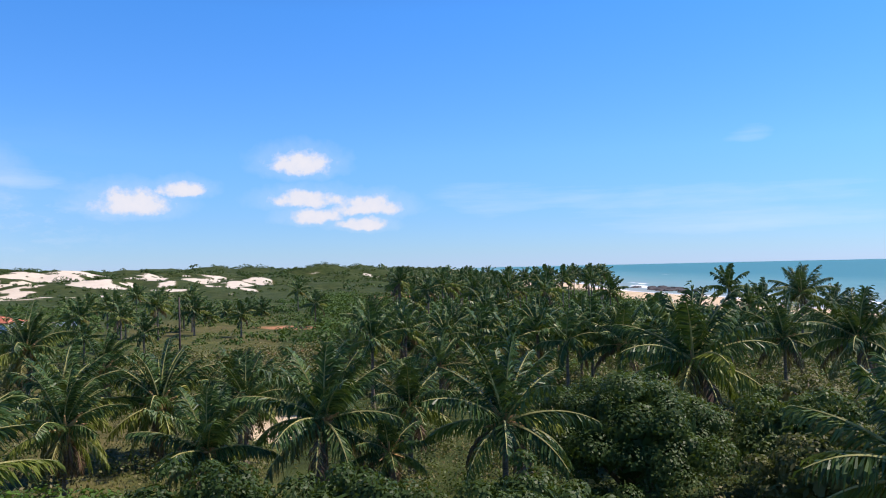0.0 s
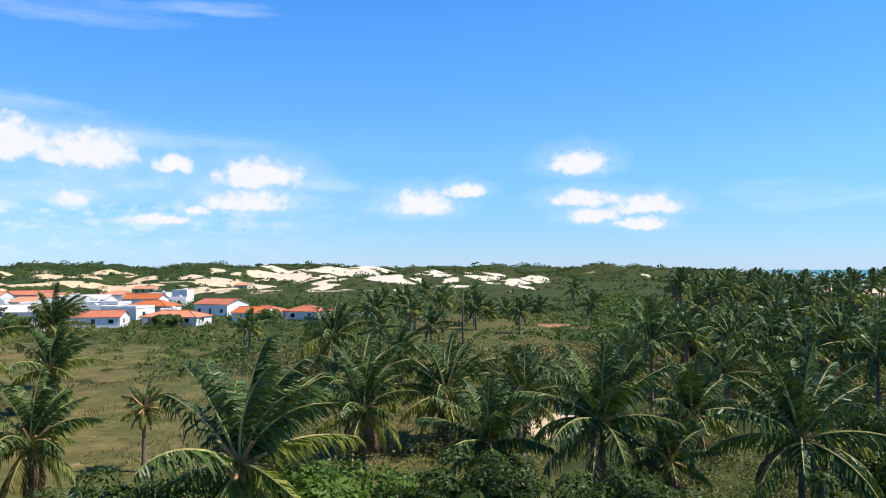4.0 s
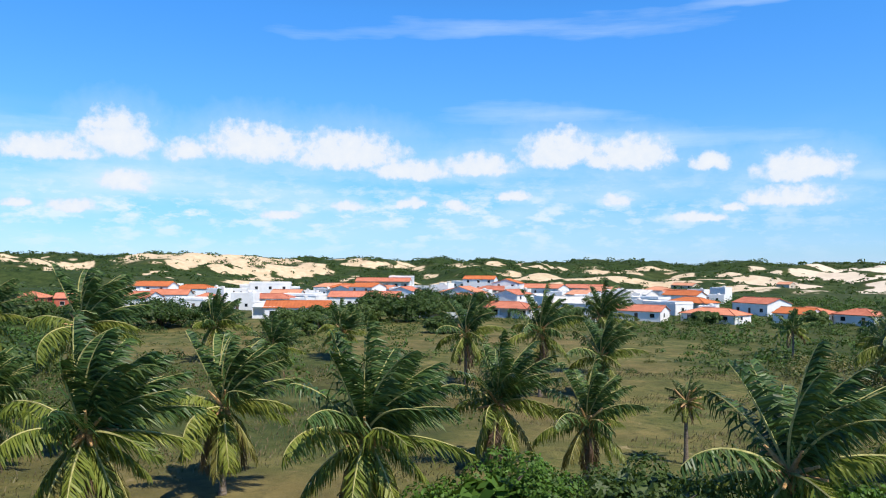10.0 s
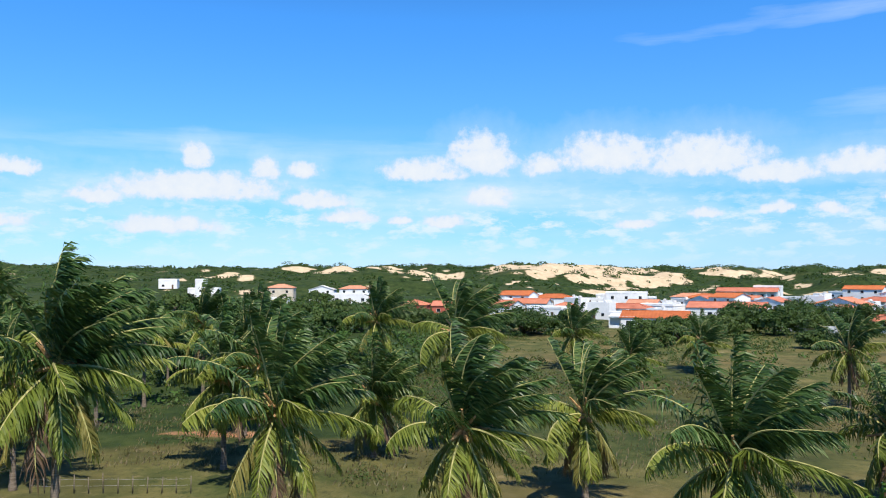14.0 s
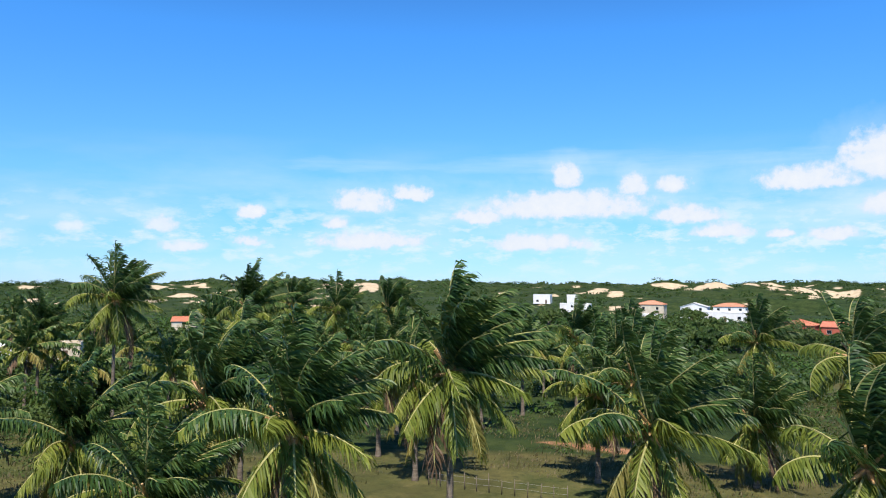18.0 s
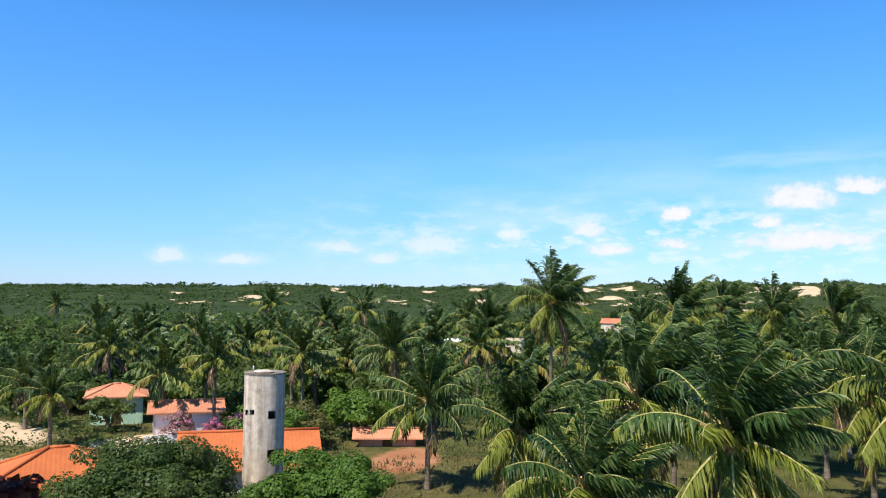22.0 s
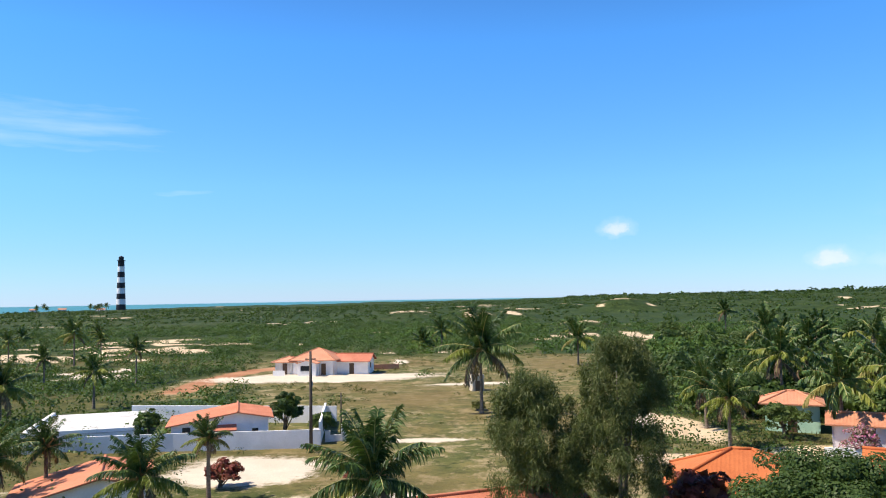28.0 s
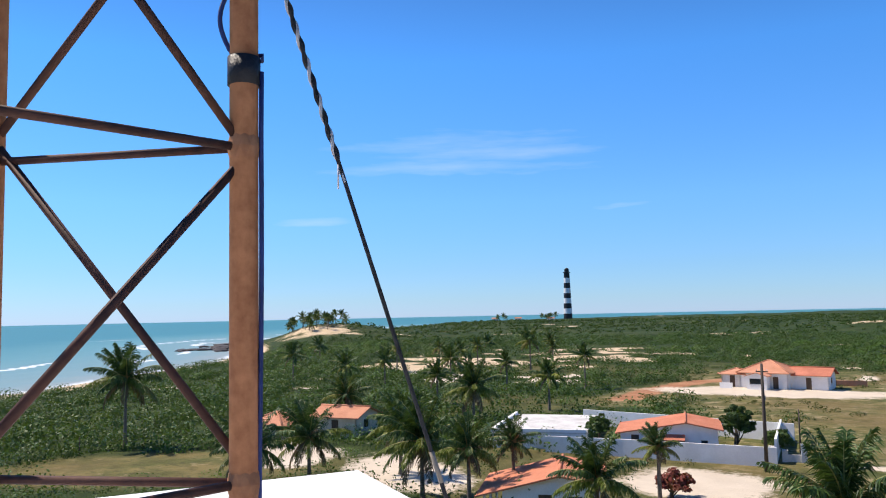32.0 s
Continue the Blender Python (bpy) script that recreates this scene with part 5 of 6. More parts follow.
VILLAGE += [
    (-210.9, 219.5, 44, 15.0, 9, 3.0, 'gable', 'W', 'O', 0),
    (-180.1, 194.3, 43, 11.2, 8, 3, 'flat', 'W', 'T', 0),
    (-275.6, 102.0, 75, 14.5, 9, 5.5, 'flat', 'W', 'T', 0),
    (-246.6, 119.1, 64, 10.6, 8, 3, 'flat', 'W', 'T', 0),
    (-307.2, 108.8, 70, 13.8, 9, 3.2, 'flat', 'W', 'T', 0),
    (-291.8, 79.4, 75, 14.5, 8, 3.0, 'hip', 'W', 'T', 0),
    (-239.7, 68.9, 74, 7.0, 7, 2.8, 'hip', 'W', 'T', 0),
    (-311.7, 74.1, 77, 10.9, 8, 3.2, 'flat', 'W', 'T', 0),
    (-249.9, 22.6, 85, 9.2, 9, 3.2, 'hip', 'R', 'T', 1),
]
VILLAGE += [
    (-251.2, 33.2, 82, 8.6, 8, 3.0, 'gable', 'R', 'T', 0),
    (-346.3, 5.5, 89, 12.7, 8, 5.2, 'hip', 'W', 'P', 1),
    (-307.4, 3.3, 89, 14.8, 7, 3.4, 'flat', 'W', 'T', 0),
    (-351.3, -8.6, 91, 10.9, 8, 5.0, 'gable_y', 'W', 'O', 0),
    (-325.5, -24.4, 94, 10.6, 8, 5.6, 'hip', 'C', 'P', 1),
    (-304.0, -23.2, 94, 6.5, 5, 2.2, 'flat', 'W', 'T', 0),
    (-388.4, -65.2, 100, 14.5, 8, 4.4, 'flat', 'W', 'T', 0),
    (-379.3, -65.2, 100, 4.9, 5, 9.0, 'flat', 'W', 'T', 0),
    (-416.3, -87.5, 102, 9.1, 8, 4.4, 'flat', 'W', 'T', 0),
]
VILLAGE += [
    (-289.0, 339.6, 40, 12.7, 7, 2.4, 'gable', 'C', 'P', 0),
    (-245.5, 364.4, 34, 6.9, 6, 2.6, 'gable', 'C', 'P', 0),
    (-118.8, 181.4, 33, 9.1, 8, 2.6, 'gable', 'W', 'T', 0),
    (-200.7, -151.4, 127, 7.1, 7, 2.8, 'gable', 'C', 'T', 0),
    (-112.7, -123.1, 138, 8.2, 7, 3.0, 'flat', 'W', 'T', 0),
    (-120.6, -117.5, 134, 5.2, 7, 3.0, 'flat', 'C', 'T', 0),
    (-307.7, 11.1, 98, 6.5, 6, 2.6, 'gable', 'R', 'T', 0),
    (-275.6, 169.1, 58, 16.0, 8, 3.0, 'flat', 'W', 'T', 0),
    (-325.3, 223.9, 55, 16.8, 8, 3.0, 'flat', 'W', 'T', 0),
]
VILLAGE += [
    (-212.1, 168.6, 52, 9.6, 8, 3.4, 'flat', 'W', 'T', 0),
    (-289.1, 113.0, 69, 9.9, 8, 3.4, 'flat', 'W', 'T', 0),
]
for i, spec in enumerate(VILLAGE):
    spec = list(spec)
    if spec[8] == "T":
        spec[8] = "RSRTS"[i % 5]
    spec[2] -= 30 if spec[2] < 60 else 8
    spec[9] = spec[9] if i % 3 == 0 else 0
    house(*spec, group="village houses", pitch=0.9)

def inside_field(a, r):
    """Whether a place lies before the village's front row, on the open field."""
    near = min(math.hypot(v[0], v[1]) for v in sorted(VILLAGE, key=lambda v: abs(math.atan2(-v[0], v[1]) - a))[:3])
    return r < near + 4


# The rest of the village fills the rows between
rng_v = random.Random(5)
taken = [(v[0], v[1]) for v in VILLAGE]
for _ in range(400):
    a, r = radians(rng_v.uniform(40, 79)), rng_v.uniform(222, 335)
    hx, hy = -r * math.sin(a), r * math.cos(a)
    if len(taken) > len(VILLAGE) + 25:
        break
    if any((hx - u) ** 2 + (hy - v) ** 2 < 13.5 ** 2 for u, v in taken):
        continue
    taken.append((hx, hy))
    kind_v = rng_v.choice(["hip", "gable", "gable", "flat", "gable_y"])
    house(hx, hy, math.degrees(a) + rng_v.choice([-38, -26, -26, -14, 62]), rng_v.uniform(9, 14), rng_v.uniform(7, 9), rng_v.choice([2.9, 3.1, 3.4, 5.0]), kind_v, "W",
          rng_v.choice(["R", "S", "T", "P"]), 0, group="village houses", pitch=0.9)


def annex(x, y, rz, w, d, h):
    """A small flat-roofed white outbuilding with a parapet, a door leaf and a water tank."""
    root = thing("outbuilding", (x, y, float(height(x, y)) - 0.1), rz, "plain white flat-roofed outbuilding between the village houses", "outbuilding", "village outbuildings")
    part("body", boxes((-w / 2, -d / 2, 0, w / 2, d / 2, h)), WHITE, root)
    for b in ((-w / 2, -d / 2, w / 2, -d / 2 + 0.15), (-w / 2, d / 2 - 0.15, w / 2, d / 2), (-w / 2, -d / 2 + 0.15, -w / 2 + 0.15, d / 2 - 0.15), (w / 2 - 0.15, -d / 2 + 0.15, w / 2, d / 2 - 0.15)):
        part("parapet", boxes((b[0], b[1], h, b[2], b[3], h + 0.4)), WHITE, root)
    part("door", boxes((-w * 0.2 - 0.45, -d / 2 - 0.03, 0.05, -w * 0.2 + 0.45, -d / 2 + 0.05, 2.1)), WOOD, root)
    part("window", boxes((w * 0.2 - 0.4, -d / 2 - 0.03, 1.0, w * 0.2 + 0.4, -d / 2 + 0.05, 1.9)), GLASS, root)
    part("water_tank", tube("water_tank", [(w * 0.2, 0, h), (w * 0.2, 0, h + 0.9), (w * 0.2, 0, h + 1.0)], [0.55, 0.6, 0.45], WHITE_OLD, 12), None, root)


for _ in range(600):
    a, r = radians(rng_v.uniform(38, 80)), rng_v.uniform(178, 330)
    hx, hy = -r * math.sin(a), r * math.cos(a)
    if len(taken) > len(VILLAGE) + 72:
        break
    if inside_field(a, r) or any((hx - u) ** 2 + (hy - v) ** 2 < 9.5 ** 2 for u, v in taken):
        continue
    taken.append((hx, hy))
    annex(hx, hy, math.degrees(a) + rng_v.choice([-40, -26, -20, -8]), rng_v.uniform(4, 8), rng_v.uniform(4, 6), rng_v.choice([2.6, 2.8, 3.2, 4.6]))

# Houses nearby
house(-26.2, -50.6, 153, 8.4, 6.6, 2.5, "gable", "G", "T", 0, label="low house under a broad orange tile roof behind the water tower", rise=1.5, pitch=0.26)
house(-14.6, -52.8, 164, 8.6, 7.4, 2.3, "hip", "G", "T", 0, label="low house with an orange hipped tile roof beside the trees", rise=1.7, pitch=0.26)
house(-32.0, -75.0, 158, 6.0, 4.0, 2.4, "gable", "L", "P", 0, label="small lilac and white house with a weathered tile roof", rise=0.6, pitch=0.3)
house(-28.4, -84.0, 161, 5.0, 4.2, 3.0, "hip", "M", "P", 0, label="small mint-green house with a tiled hipped roof", rise=0.8, pitch=0.3)
house(-44.0, -58.5, 143, 5.2, 2.4, 1.0, "gable", "P", "P", 0, label="low pink outbuilding with a pale tile roof", rise=0.4, pitch=0.3)
house(-14.9, -31.6, 155, 5.2, 5.0, 2.7, "hip", "W", "T", 0, label="small building under an orange tile roof at the trees' foot", rise=1.2, pitch=0.24)
house(3.5, -45.6, 205, 15.0, 4.4, 2.1, "gable", "G", "R", 0, label="long low shed with a dark red tile roof", rise=0.8, pitch=0.24)
house(64.5, -69.5, 192, 5.6, 5.0, 2.5, "gable", "C", "P", 0, label="cream hut with a pale tile roof beside a sandy yard", rise=0.8, pitch=0.3)
house(70.8, -64.5, 192, 4.6, 4.6, 1.9, "hip", "C", "P", 0, label="open shelter with a pale tiled roof", rise=1.0, pitch=0.3)
house(5.0, -118.0, 200, 1.8, 1.6, 1.9, "flat", "C", "T", 0, name="shed", label="small ruined white shed at the field's edge")


def gabled(x, y, rz, w, d, low, top, right, ridge, wall, tile, label, holes, porch=0.0):
    """A house whose uneven gable faces local -y: eaves at low and right, the ridge at top, ridge of the way across."""
    root = thing("house", (x, y, float(height(x, y)) - 0.1), rz, label, "house")
    wm, tm, t = WALLS[wall], TILES[tile], 0.2
    rx = -w / 2 + ridge * w
    for fy, cut in ((-d / 2, holes), (d / 2 - t, [])):
        o = part("wall", wall_mesh(w, low, t, [h[:4] for h in cut]), wm, root)
        o.matrix_local = pose(-w / 2, fy, 0)
        bm = bmesh.new()
        for yy in (fy, fy + t):
            for px, pz in ((-w / 2, low), (w / 2, low), (w / 2, right), (rx, top)):
                bm.verts.new((px, yy, pz))
        v = bm.verts[:]
        for f in ((0, 1, 2, 3), (7, 6, 5, 4), (1, 5, 6, 2), (2, 6, 7, 3), (3, 7, 4, 0)):
            bm.faces.new([v[i] for i in f])
        part("gable_end", bm, wm, root)
    for sx, h in ((-w / 2, low), (w / 2 - t, right)):
        part("wall", boxes((sx, -d / 2 + t, 0, sx + t, d / 2 - t, h)), wm, root)
    for a, b, c, e, what in holes:
        window(root, -w / 2 + a, -d / 2, c, b - a, e - c, name=what, **({"glass": WOOD, "frame_mat": WOOD} if what == "door" else {}))
    over, hd = 0.5, d / 2 + 0.5
    for side, run, drop in ((-1, rx + w / 2 + porch, (top - low) * (1 + porch / (rx + w / 2))), (1, w / 2 - rx, top - right)):
        k = drop / run
        o = (-w / 2 - porch - over, hd) if side < 0 else (w / 2 + over, -hd)
        add_slope(root, tm, (*o, top + 0.1 - k * (run + over)), -90 if side < 0 else 90, 2 * hd, run + over, k * (run + over), 0, 0, 0.26)
    cap(root, tm, (rx, -hd, top + 0.13), (rx, hd, top + 0.13))
    if porch:
        for py in (-d / 2, 0, d / 2):
            part("post", boxes((-w / 2 - porch, py - 0.08, 0, -w / 2 - porch + 0.16, py + 0.08, low - 0.25)), wm, root)
    return root


lodge = gabled(28.9, -78.0, 199.2, 9.0, 6.5, 2.25, 3.25, 2.7, 0.68, "W", "S", "white house with an uneven orange gabled roof inside a walled yard",
               [(1.0, 1.75, 0.02, 2.05, "door"), (7.4, 8.1, 1.0, 1.7, "window")])
hood = part("awning", mesh_from("awning", *slope_mesh(2.1, 1.1, 0.45, 0, 0, 0.24), TILE_RED), None, lodge, "small red tiled awning")
hood.matrix_local = pose(-0.6, -4.25, 1.75)
gabled(27.2, -50.4, 205.0, 6.4, 6.5, 2.35, 3.3, 2.85, 0.59, "W", "S", "house with a wide salmon-orange gabled roof and posted porch among palms",
       [(2.4, 3.3, 0.02, 2.05, "door"), (4.3, 5.3, 1.0, 2.0, "window")], 1.3)


def hill_house():
    """The lone house on the sandy rise: a hipped main block, a porch gable, a low side wing and a gabled wing."""
    house(36.2, -148.6, 178, 8.0, 7.5, 2.9, "hip", "W", "P", 0, label="lone white house with red hipped roofs on a sandy clearing", rise=1.7, pitch=0.4)
    # The wing's shaded side is put into its colour by greyer plaster.
    house(41.6, -147.6, 178, 3.8, 5.0, 2.4, "hip", "G", "P", 0, name="house_wing", label="side wing with walls greyed for shade and a low weathered roof", rise=0.7, pitch=0.4)
    house(29.4, -149.6, 178, 6.2, 5.4, 2.6, "gable", "W", "R", 0, name="house_wing", label="white gabled wing of the lone house", rise=1.0, pitch=0.4)
    porch = thing("porch", (36.8, -143.4, float(height(36.8, -143.4)) - 0.1), 178, "projecting white porch with a small tiled gable", "porch")
    front = part("wall", wall_mesh(3.4, 2.4, 0.2, [(0.5, 2.6, 1.0, 2.0)], 0.55), WHITE, porch)
    front.matrix_local = pose(-1.7, -1.2, 0)
    window(porch, -1.2, -1.2, 1.0, 2.1, 1.0)
    for sx in (-1.7, 1.5):
        part("wall", boxes((sx, -1.0, 0, sx + 0.2, 0.9, 2.4)), WHITE, porch)
    add_slope(porch, TILE_PALE, (-2.0, 1.0, 2.42), -90, 2.5, 2.0, 0.62, 0, 0, 0.4)
    add_slope(porch, TILE_PALE, (2.0, -1.5, 2.42), 90, 2.5, 2.0, 0.62, 0, 0, 0.4)
    part("low_wall", boxes((-6.4, -1.0, 0, -4.2, -0.8, 1.1)), WHITE, porch)


hill_house()


def yard_wall(points, h, t, mat, label, step=0.0):
    """A free-standing wall along a line of the plan."""
    root = thing("yard_wall", (*points[0], float(height(*points[0])) - 0.1), 0, label, "wall")
    ox, oy = points[0]
    for (ax, ay), (bx, by) in zip(points, points[1:]):
        ln, an = math.hypot(bx - ax, by - ay), math.degrees(math.atan2(by - ay, bx - ax))
        o = part("wall_run", boxes((0, -t / 2, 0, ln, t / 2, h)), mat, root)
        o.matrix_local = pose(ax - ox, ay - oy, 0, 0, 0, an)
        c = part("coping", boxes((-t / 2 - 0.03, -t / 2 - 0.04, h, ln + t / 2 + 0.03, t / 2 + 0.04, h + 0.06)), mat, root)
        c.matrix_local = o.matrix_local
        for i in range(int(ln / 4) + 1):
            p = part("pier", boxes((i * 4 - 0.14, -t / 2 - 0.05, 0, i * 4 + 0.14, t / 2 + 0.05, h - 0.01)), mat, root)
            p.matrix_local = o.matrix_local
    return root


yard_wall([(18.0, -74.6), (31.5, -72.6), (39.0, -71.0)], 1.8, 0.18, WHITE, "white plastered yard wall round the gabled house")
yard_wall([(18.4, -76.0), (21.0, -89.5)], 2.3, 0.2, WHITE, "white plastered side wall of the yard")
yard_wall([(19.5, -88.5), (44.0, -90.0)], 2.0, 0.2, WHITE, "white plastered back wall of the yard")
yard_wall([(22.0, -157.0), (28.0, -155.5)], 1.1, 0.2, TILE_PALE, "low reddish brick wall beside the lone house")
yard_wall([(-26.5, -71.0), (-31.0, -69.6)], 0.9, 0.18, WHITE, "low white garden wall before the lilac house")
yard_wall([(-95.0, 205.0), (-108.0, 200.0)], 1.2, 0.2, WHITE, "low white boundary wall at the village edge")
yard_wall([(-168.0, 116.0), (-180.0, 104.0)], 1.8, 0.2, WHITE, "white boundary wall of the village")
yard_wall([(-146.0, 143.0), (-160.0, 128.0)], 1.6, 0.2, WHITE, "white boundary wall of the village")

terrace = thing("terrace", (43.0, -78.5, float(height(43.0, -78.5))), 20, "pale raised terrace of whitewashed masonry inside the yard", "terrace")
part("podium", boxes((-5.0, -7.0, -0.2, 4.6, 6.8, 1.55)), WHITE, terrace)
part("paving", boxes((-5.1, -7.1, 1.55, 4.7, 6.9, 1.65)), WHITE_OLD, terrace)
part("kerb", boxes((-5.1, 6.6, 1.65, 4.7, 6.9, 1.95)), WHITE, terrace)
part("kerb", boxes((4.4, -7.1, 1.65, 4.7, 6.6, 1.95)), WHITE, terrace)


def water_tower(x, y, r, h):
    root = thing("water_tower", (x, y, float(height(x, y)) - 0.1), 0, "tall round weathered concrete water tower with small square openings", "water tower")
    seg, t = 48, 0.14
    to_cam = math.atan2(-y, -x)
    holes = [(-0.98, 7.08, 0.30), (-0.62, 7.13, 0.30), (0.40, 6.98, 0.46), (0.40, 4.85, 0.46)]
    bm = bmesh.new()
    zs = sorted({0.0, h, *(v for _, z, s in holes for v in (z - s / 2, z + s / 2))})
    angs = sorted({round(2 * math.pi * i / seg, 4) for i in range(seg)} | {round((to_cam + a + k * s / 2 / r) % (2 * math.pi), 4) for a, _, s in holes for k in (-1, 1)})

    def inside(am, zm):
        for a, z, s in holes:
            da = (am - to_cam - a + math.pi) % (2 * math.pi) - math.pi
            if abs(da) < s / 2 / r and abs(zm - z) < s / 2:
                return True
        return False

    grid = {}
    for i, a in enumerate(angs):
        for j, z in enumerate(zs):
            for k, rr in enumerate((r, r - t)):
                grid[i, j, k] = bm.verts.new((rr * math.cos(a), rr * math.sin(a), z))
    n = len(angs)
    for i in range(n):
        i2 = (i + 1) % n
        am = angs[i] + ((angs[i2] - angs[i]) % (2 * math.pi)) / 2
        for j in range(len(zs) - 1):
            if inside(am, (zs[j] + zs[j + 1]) / 2):
                continue
            bm.faces.new((grid[i, j, 0], grid[i2, j, 0], grid[i2, j + 1, 0], grid[i, j + 1, 0]))
            bm.faces.new((grid[i2, j, 1], grid[i, j, 1], grid[i, j + 1, 1], grid[i2, j + 1, 1]))
    bmesh.ops.recalc_face_normals(bm, faces=bm.faces[:])
    part("shaft", bm, CONCRETE, root)
    bm = bmesh.new()
    bmesh.ops.create_cone(bm, cap_ends=True, segments=48, radius1=r + 0.025, radius2=r + 0.025, depth=0.10, matrix=Matrix.Translation((0, 0, h + 0.05)))
    part("top_slab", bm, CONCRETE_DARK, root)
    bm = bmesh.new()
    bmesh.ops.create_cone(bm, cap_ends=True, segments=32, radius1=r * 0.5, radius2=r * 0.45, depth=0.06, matrix=Matrix.Translation((0.25, 0.3, h + 0.19)))
    part("tank_cover", bm, CONCRETE, root)
    part("pipe", tube("pipe", [(r * 0.5, -0.3, h + 0.1), (r * 0.5, -0.3, h + 0.45)], 0.04, GREY), None, root)
    return root


water_tower(-22.0, -40.8, 1.13, 9.15)


def pole(x, y, h, r, label, arm=True):
    root = thing("utility_pole", (x, y, float(height(x, y)) - 0.1), 0, label, "pole", "utility poles")
    part("post", tube("post", [(0, 0, 0), (0, 0, h * 0.5), (0, 0, h)], [r, r * 0.85, r * 0.65], POLE_WOOD, 10), None, root)
    if arm:
        part("crossarm", boxes((-0.5, -0.05, h - 0.75, 0.5, 0.05, h - 0.65)), POLE_WOOD, root)
        for dx in (-0.42, 0.0, 0.42):
            part("insulator", tube("insulator", [(dx, 0, h - 0.65), (dx, 0, h - 0.5)], 0.03, GREY, 6), None, root)
        part("service_box", boxes((-0.14, -0.28, h * 0.66, 0.14, -0.10, h * 0.66 + 0.4)), GREY, root)


pole(18.3, -72.2, 9.3, 0.17, "tall dark wooden utility pole before the yard wall")
pole(17.6, -82.0, 4.3, 0.09, "short grey post beside the yard gate", False)
pole(-39.2, 117.5, 10.4, 0.17, "tall dark wooden utility pole among low palms", False)
pole(2.3, 312.0, 11.0, 0.75, "pale concrete post above the far palms", False)
for px, py in ((80.5, -46.0), (83.0, -38.0), (86.5, -31.0)):
    pole(px, py, 2.0, 0.07, "thin fence post at the edge of the grass", False)


def wire_fence(ax, ay, bx, by, count):
    """Thin split posts with two slack wires."""
    root = thing("wire_fence", (ax, ay, float(height(ax, ay)) - 0.05), math.degrees(math.atan2(by - ay, bx - ax)), "low fence of thin pale posts and wire on the grass", "fence")
    ln, rng = math.hypot(bx - ax, by - ay), random.Random(12)
    for i in range(count):
        x, h = ln * i / (count - 1), rng.uniform(1.0, 1.35)
        part("post", tube("post", [(x, 0, 0), (x + rng.uniform(-0.06, 0.06), rng.uniform(-0.06, 0.06), h)], [0.04, 0.03], PALM_BARK, 6), None, root)
    for z in (0.5, 0.9):
        part("wire", tube("wire", [(ln * k / 8, 0.05, z - 0.04 * (k % 2)) for k in range(9)], 0.006, GREY, 4), None, root)


wire_fence(-53.9, -19.6, -52.9, -9.5, 12)


def gate_house():
    root = thing("gate_pillars", (17.6, -77.6, float(height(17.6, -77.6)) - 0.05), 15, "broken white gate pillars beside the yard wall", "gate")
    for dx, h in ((-1.2, 1.7), (0.4, 1.1), (1.5, 1.4)):
        part("pillar", boxes((dx - 0.25, -0.25, 0, dx + 0.25, 0.25, h)), WHITE_OLD, root)
    part("panel", boxes((-0.95, -0.06, 0, 0.15, 0.06, 0.7)), WHITE_OLD, root)


gate_house()


def lighthouse(x, y, g, h):
    root = thing("lighthouse", (x, y, g), 0, "tall slim lighthouse in black and white bands", "lighthouse")
    bands, body = 9, h * 0.9
    r0, r1 = h * 0.085, h * 0.055
    for i in range(bands):
        a, b = i / bands, (i + 1) / bands
        bm = bmesh.new()
        bmesh.ops.create_cone(bm, cap_ends=True, segments=32, radius1=r0 + (r1 - r0) * a, radius2=r0 + (r1 - r0) * b, depth=body / bands, matrix=Matrix.Translation((0, 0, body * (a + b) / 2)))
        part("band", bm, LH_BLACK if i % 2 == 0 else LH_WHITE, root)
    for name, ra, rb, z0, z1, mat in (("gallery", r1 * 1.35, r1 * 1.35, body, body + 0.8, LH_BLACK), ("lantern", r1 * 0.85, r1 * 0.8, body + 0.8, body + 4.4, LH_BLACK),
                                      ("dome", r1 * 0.95, 0.2, body + 4.4, h, LH_BLACK)):
        bm = bmesh.new()
        bmesh.ops.create_cone(bm, cap_ends=True, segments=24, radius1=ra, radius2=rb, depth=z1 - z0, matrix=Matrix.Translation((0, 0, (z0 + z1) / 2)))
        part(name, bm, mat, root)
    return root


lighthouse(445.0, -878.0, 5.2, 62.5)
for i, (hx, hy) in enumerate(((466.0, -872.0), (505.0, -860.0), (530.0, -845.0))):
    house(hx, hy, 207, 9.0 - i, 7.0, 3.0, "gable", "W", "P", 0, label="small keeper's house near the lighthouse", pitch=1.2)


# ---- the roof underfoot, its mast and stay ----
def lookout():
    root = thing("lookout_roof", (2.916, -3.292, 0.0), 60.5, "white painted flat roof slab of the lookout building", "roof")
    part("slab", boxes((0, 0, 13.06, 3.1, 5.0, 13.24)), WHITE, root)
    part("edge_lip", boxes((0.02, 0.02, 12.96, 3.08, 4.98, 13.06)), WHITE_OLD, root)
    for b in ((0.25, 0.25, 2.85, 0.45), (0.25, 4.55, 2.85, 4.75), (0.25, 0.45, 0.45, 4.55), (2.65, 0.45, 2.85, 4.55)):
        part("wall", boxes((b[0], b[1], -0.2, b[2], b[3], 12.96)), WHITE_OLD, root)


lookout()


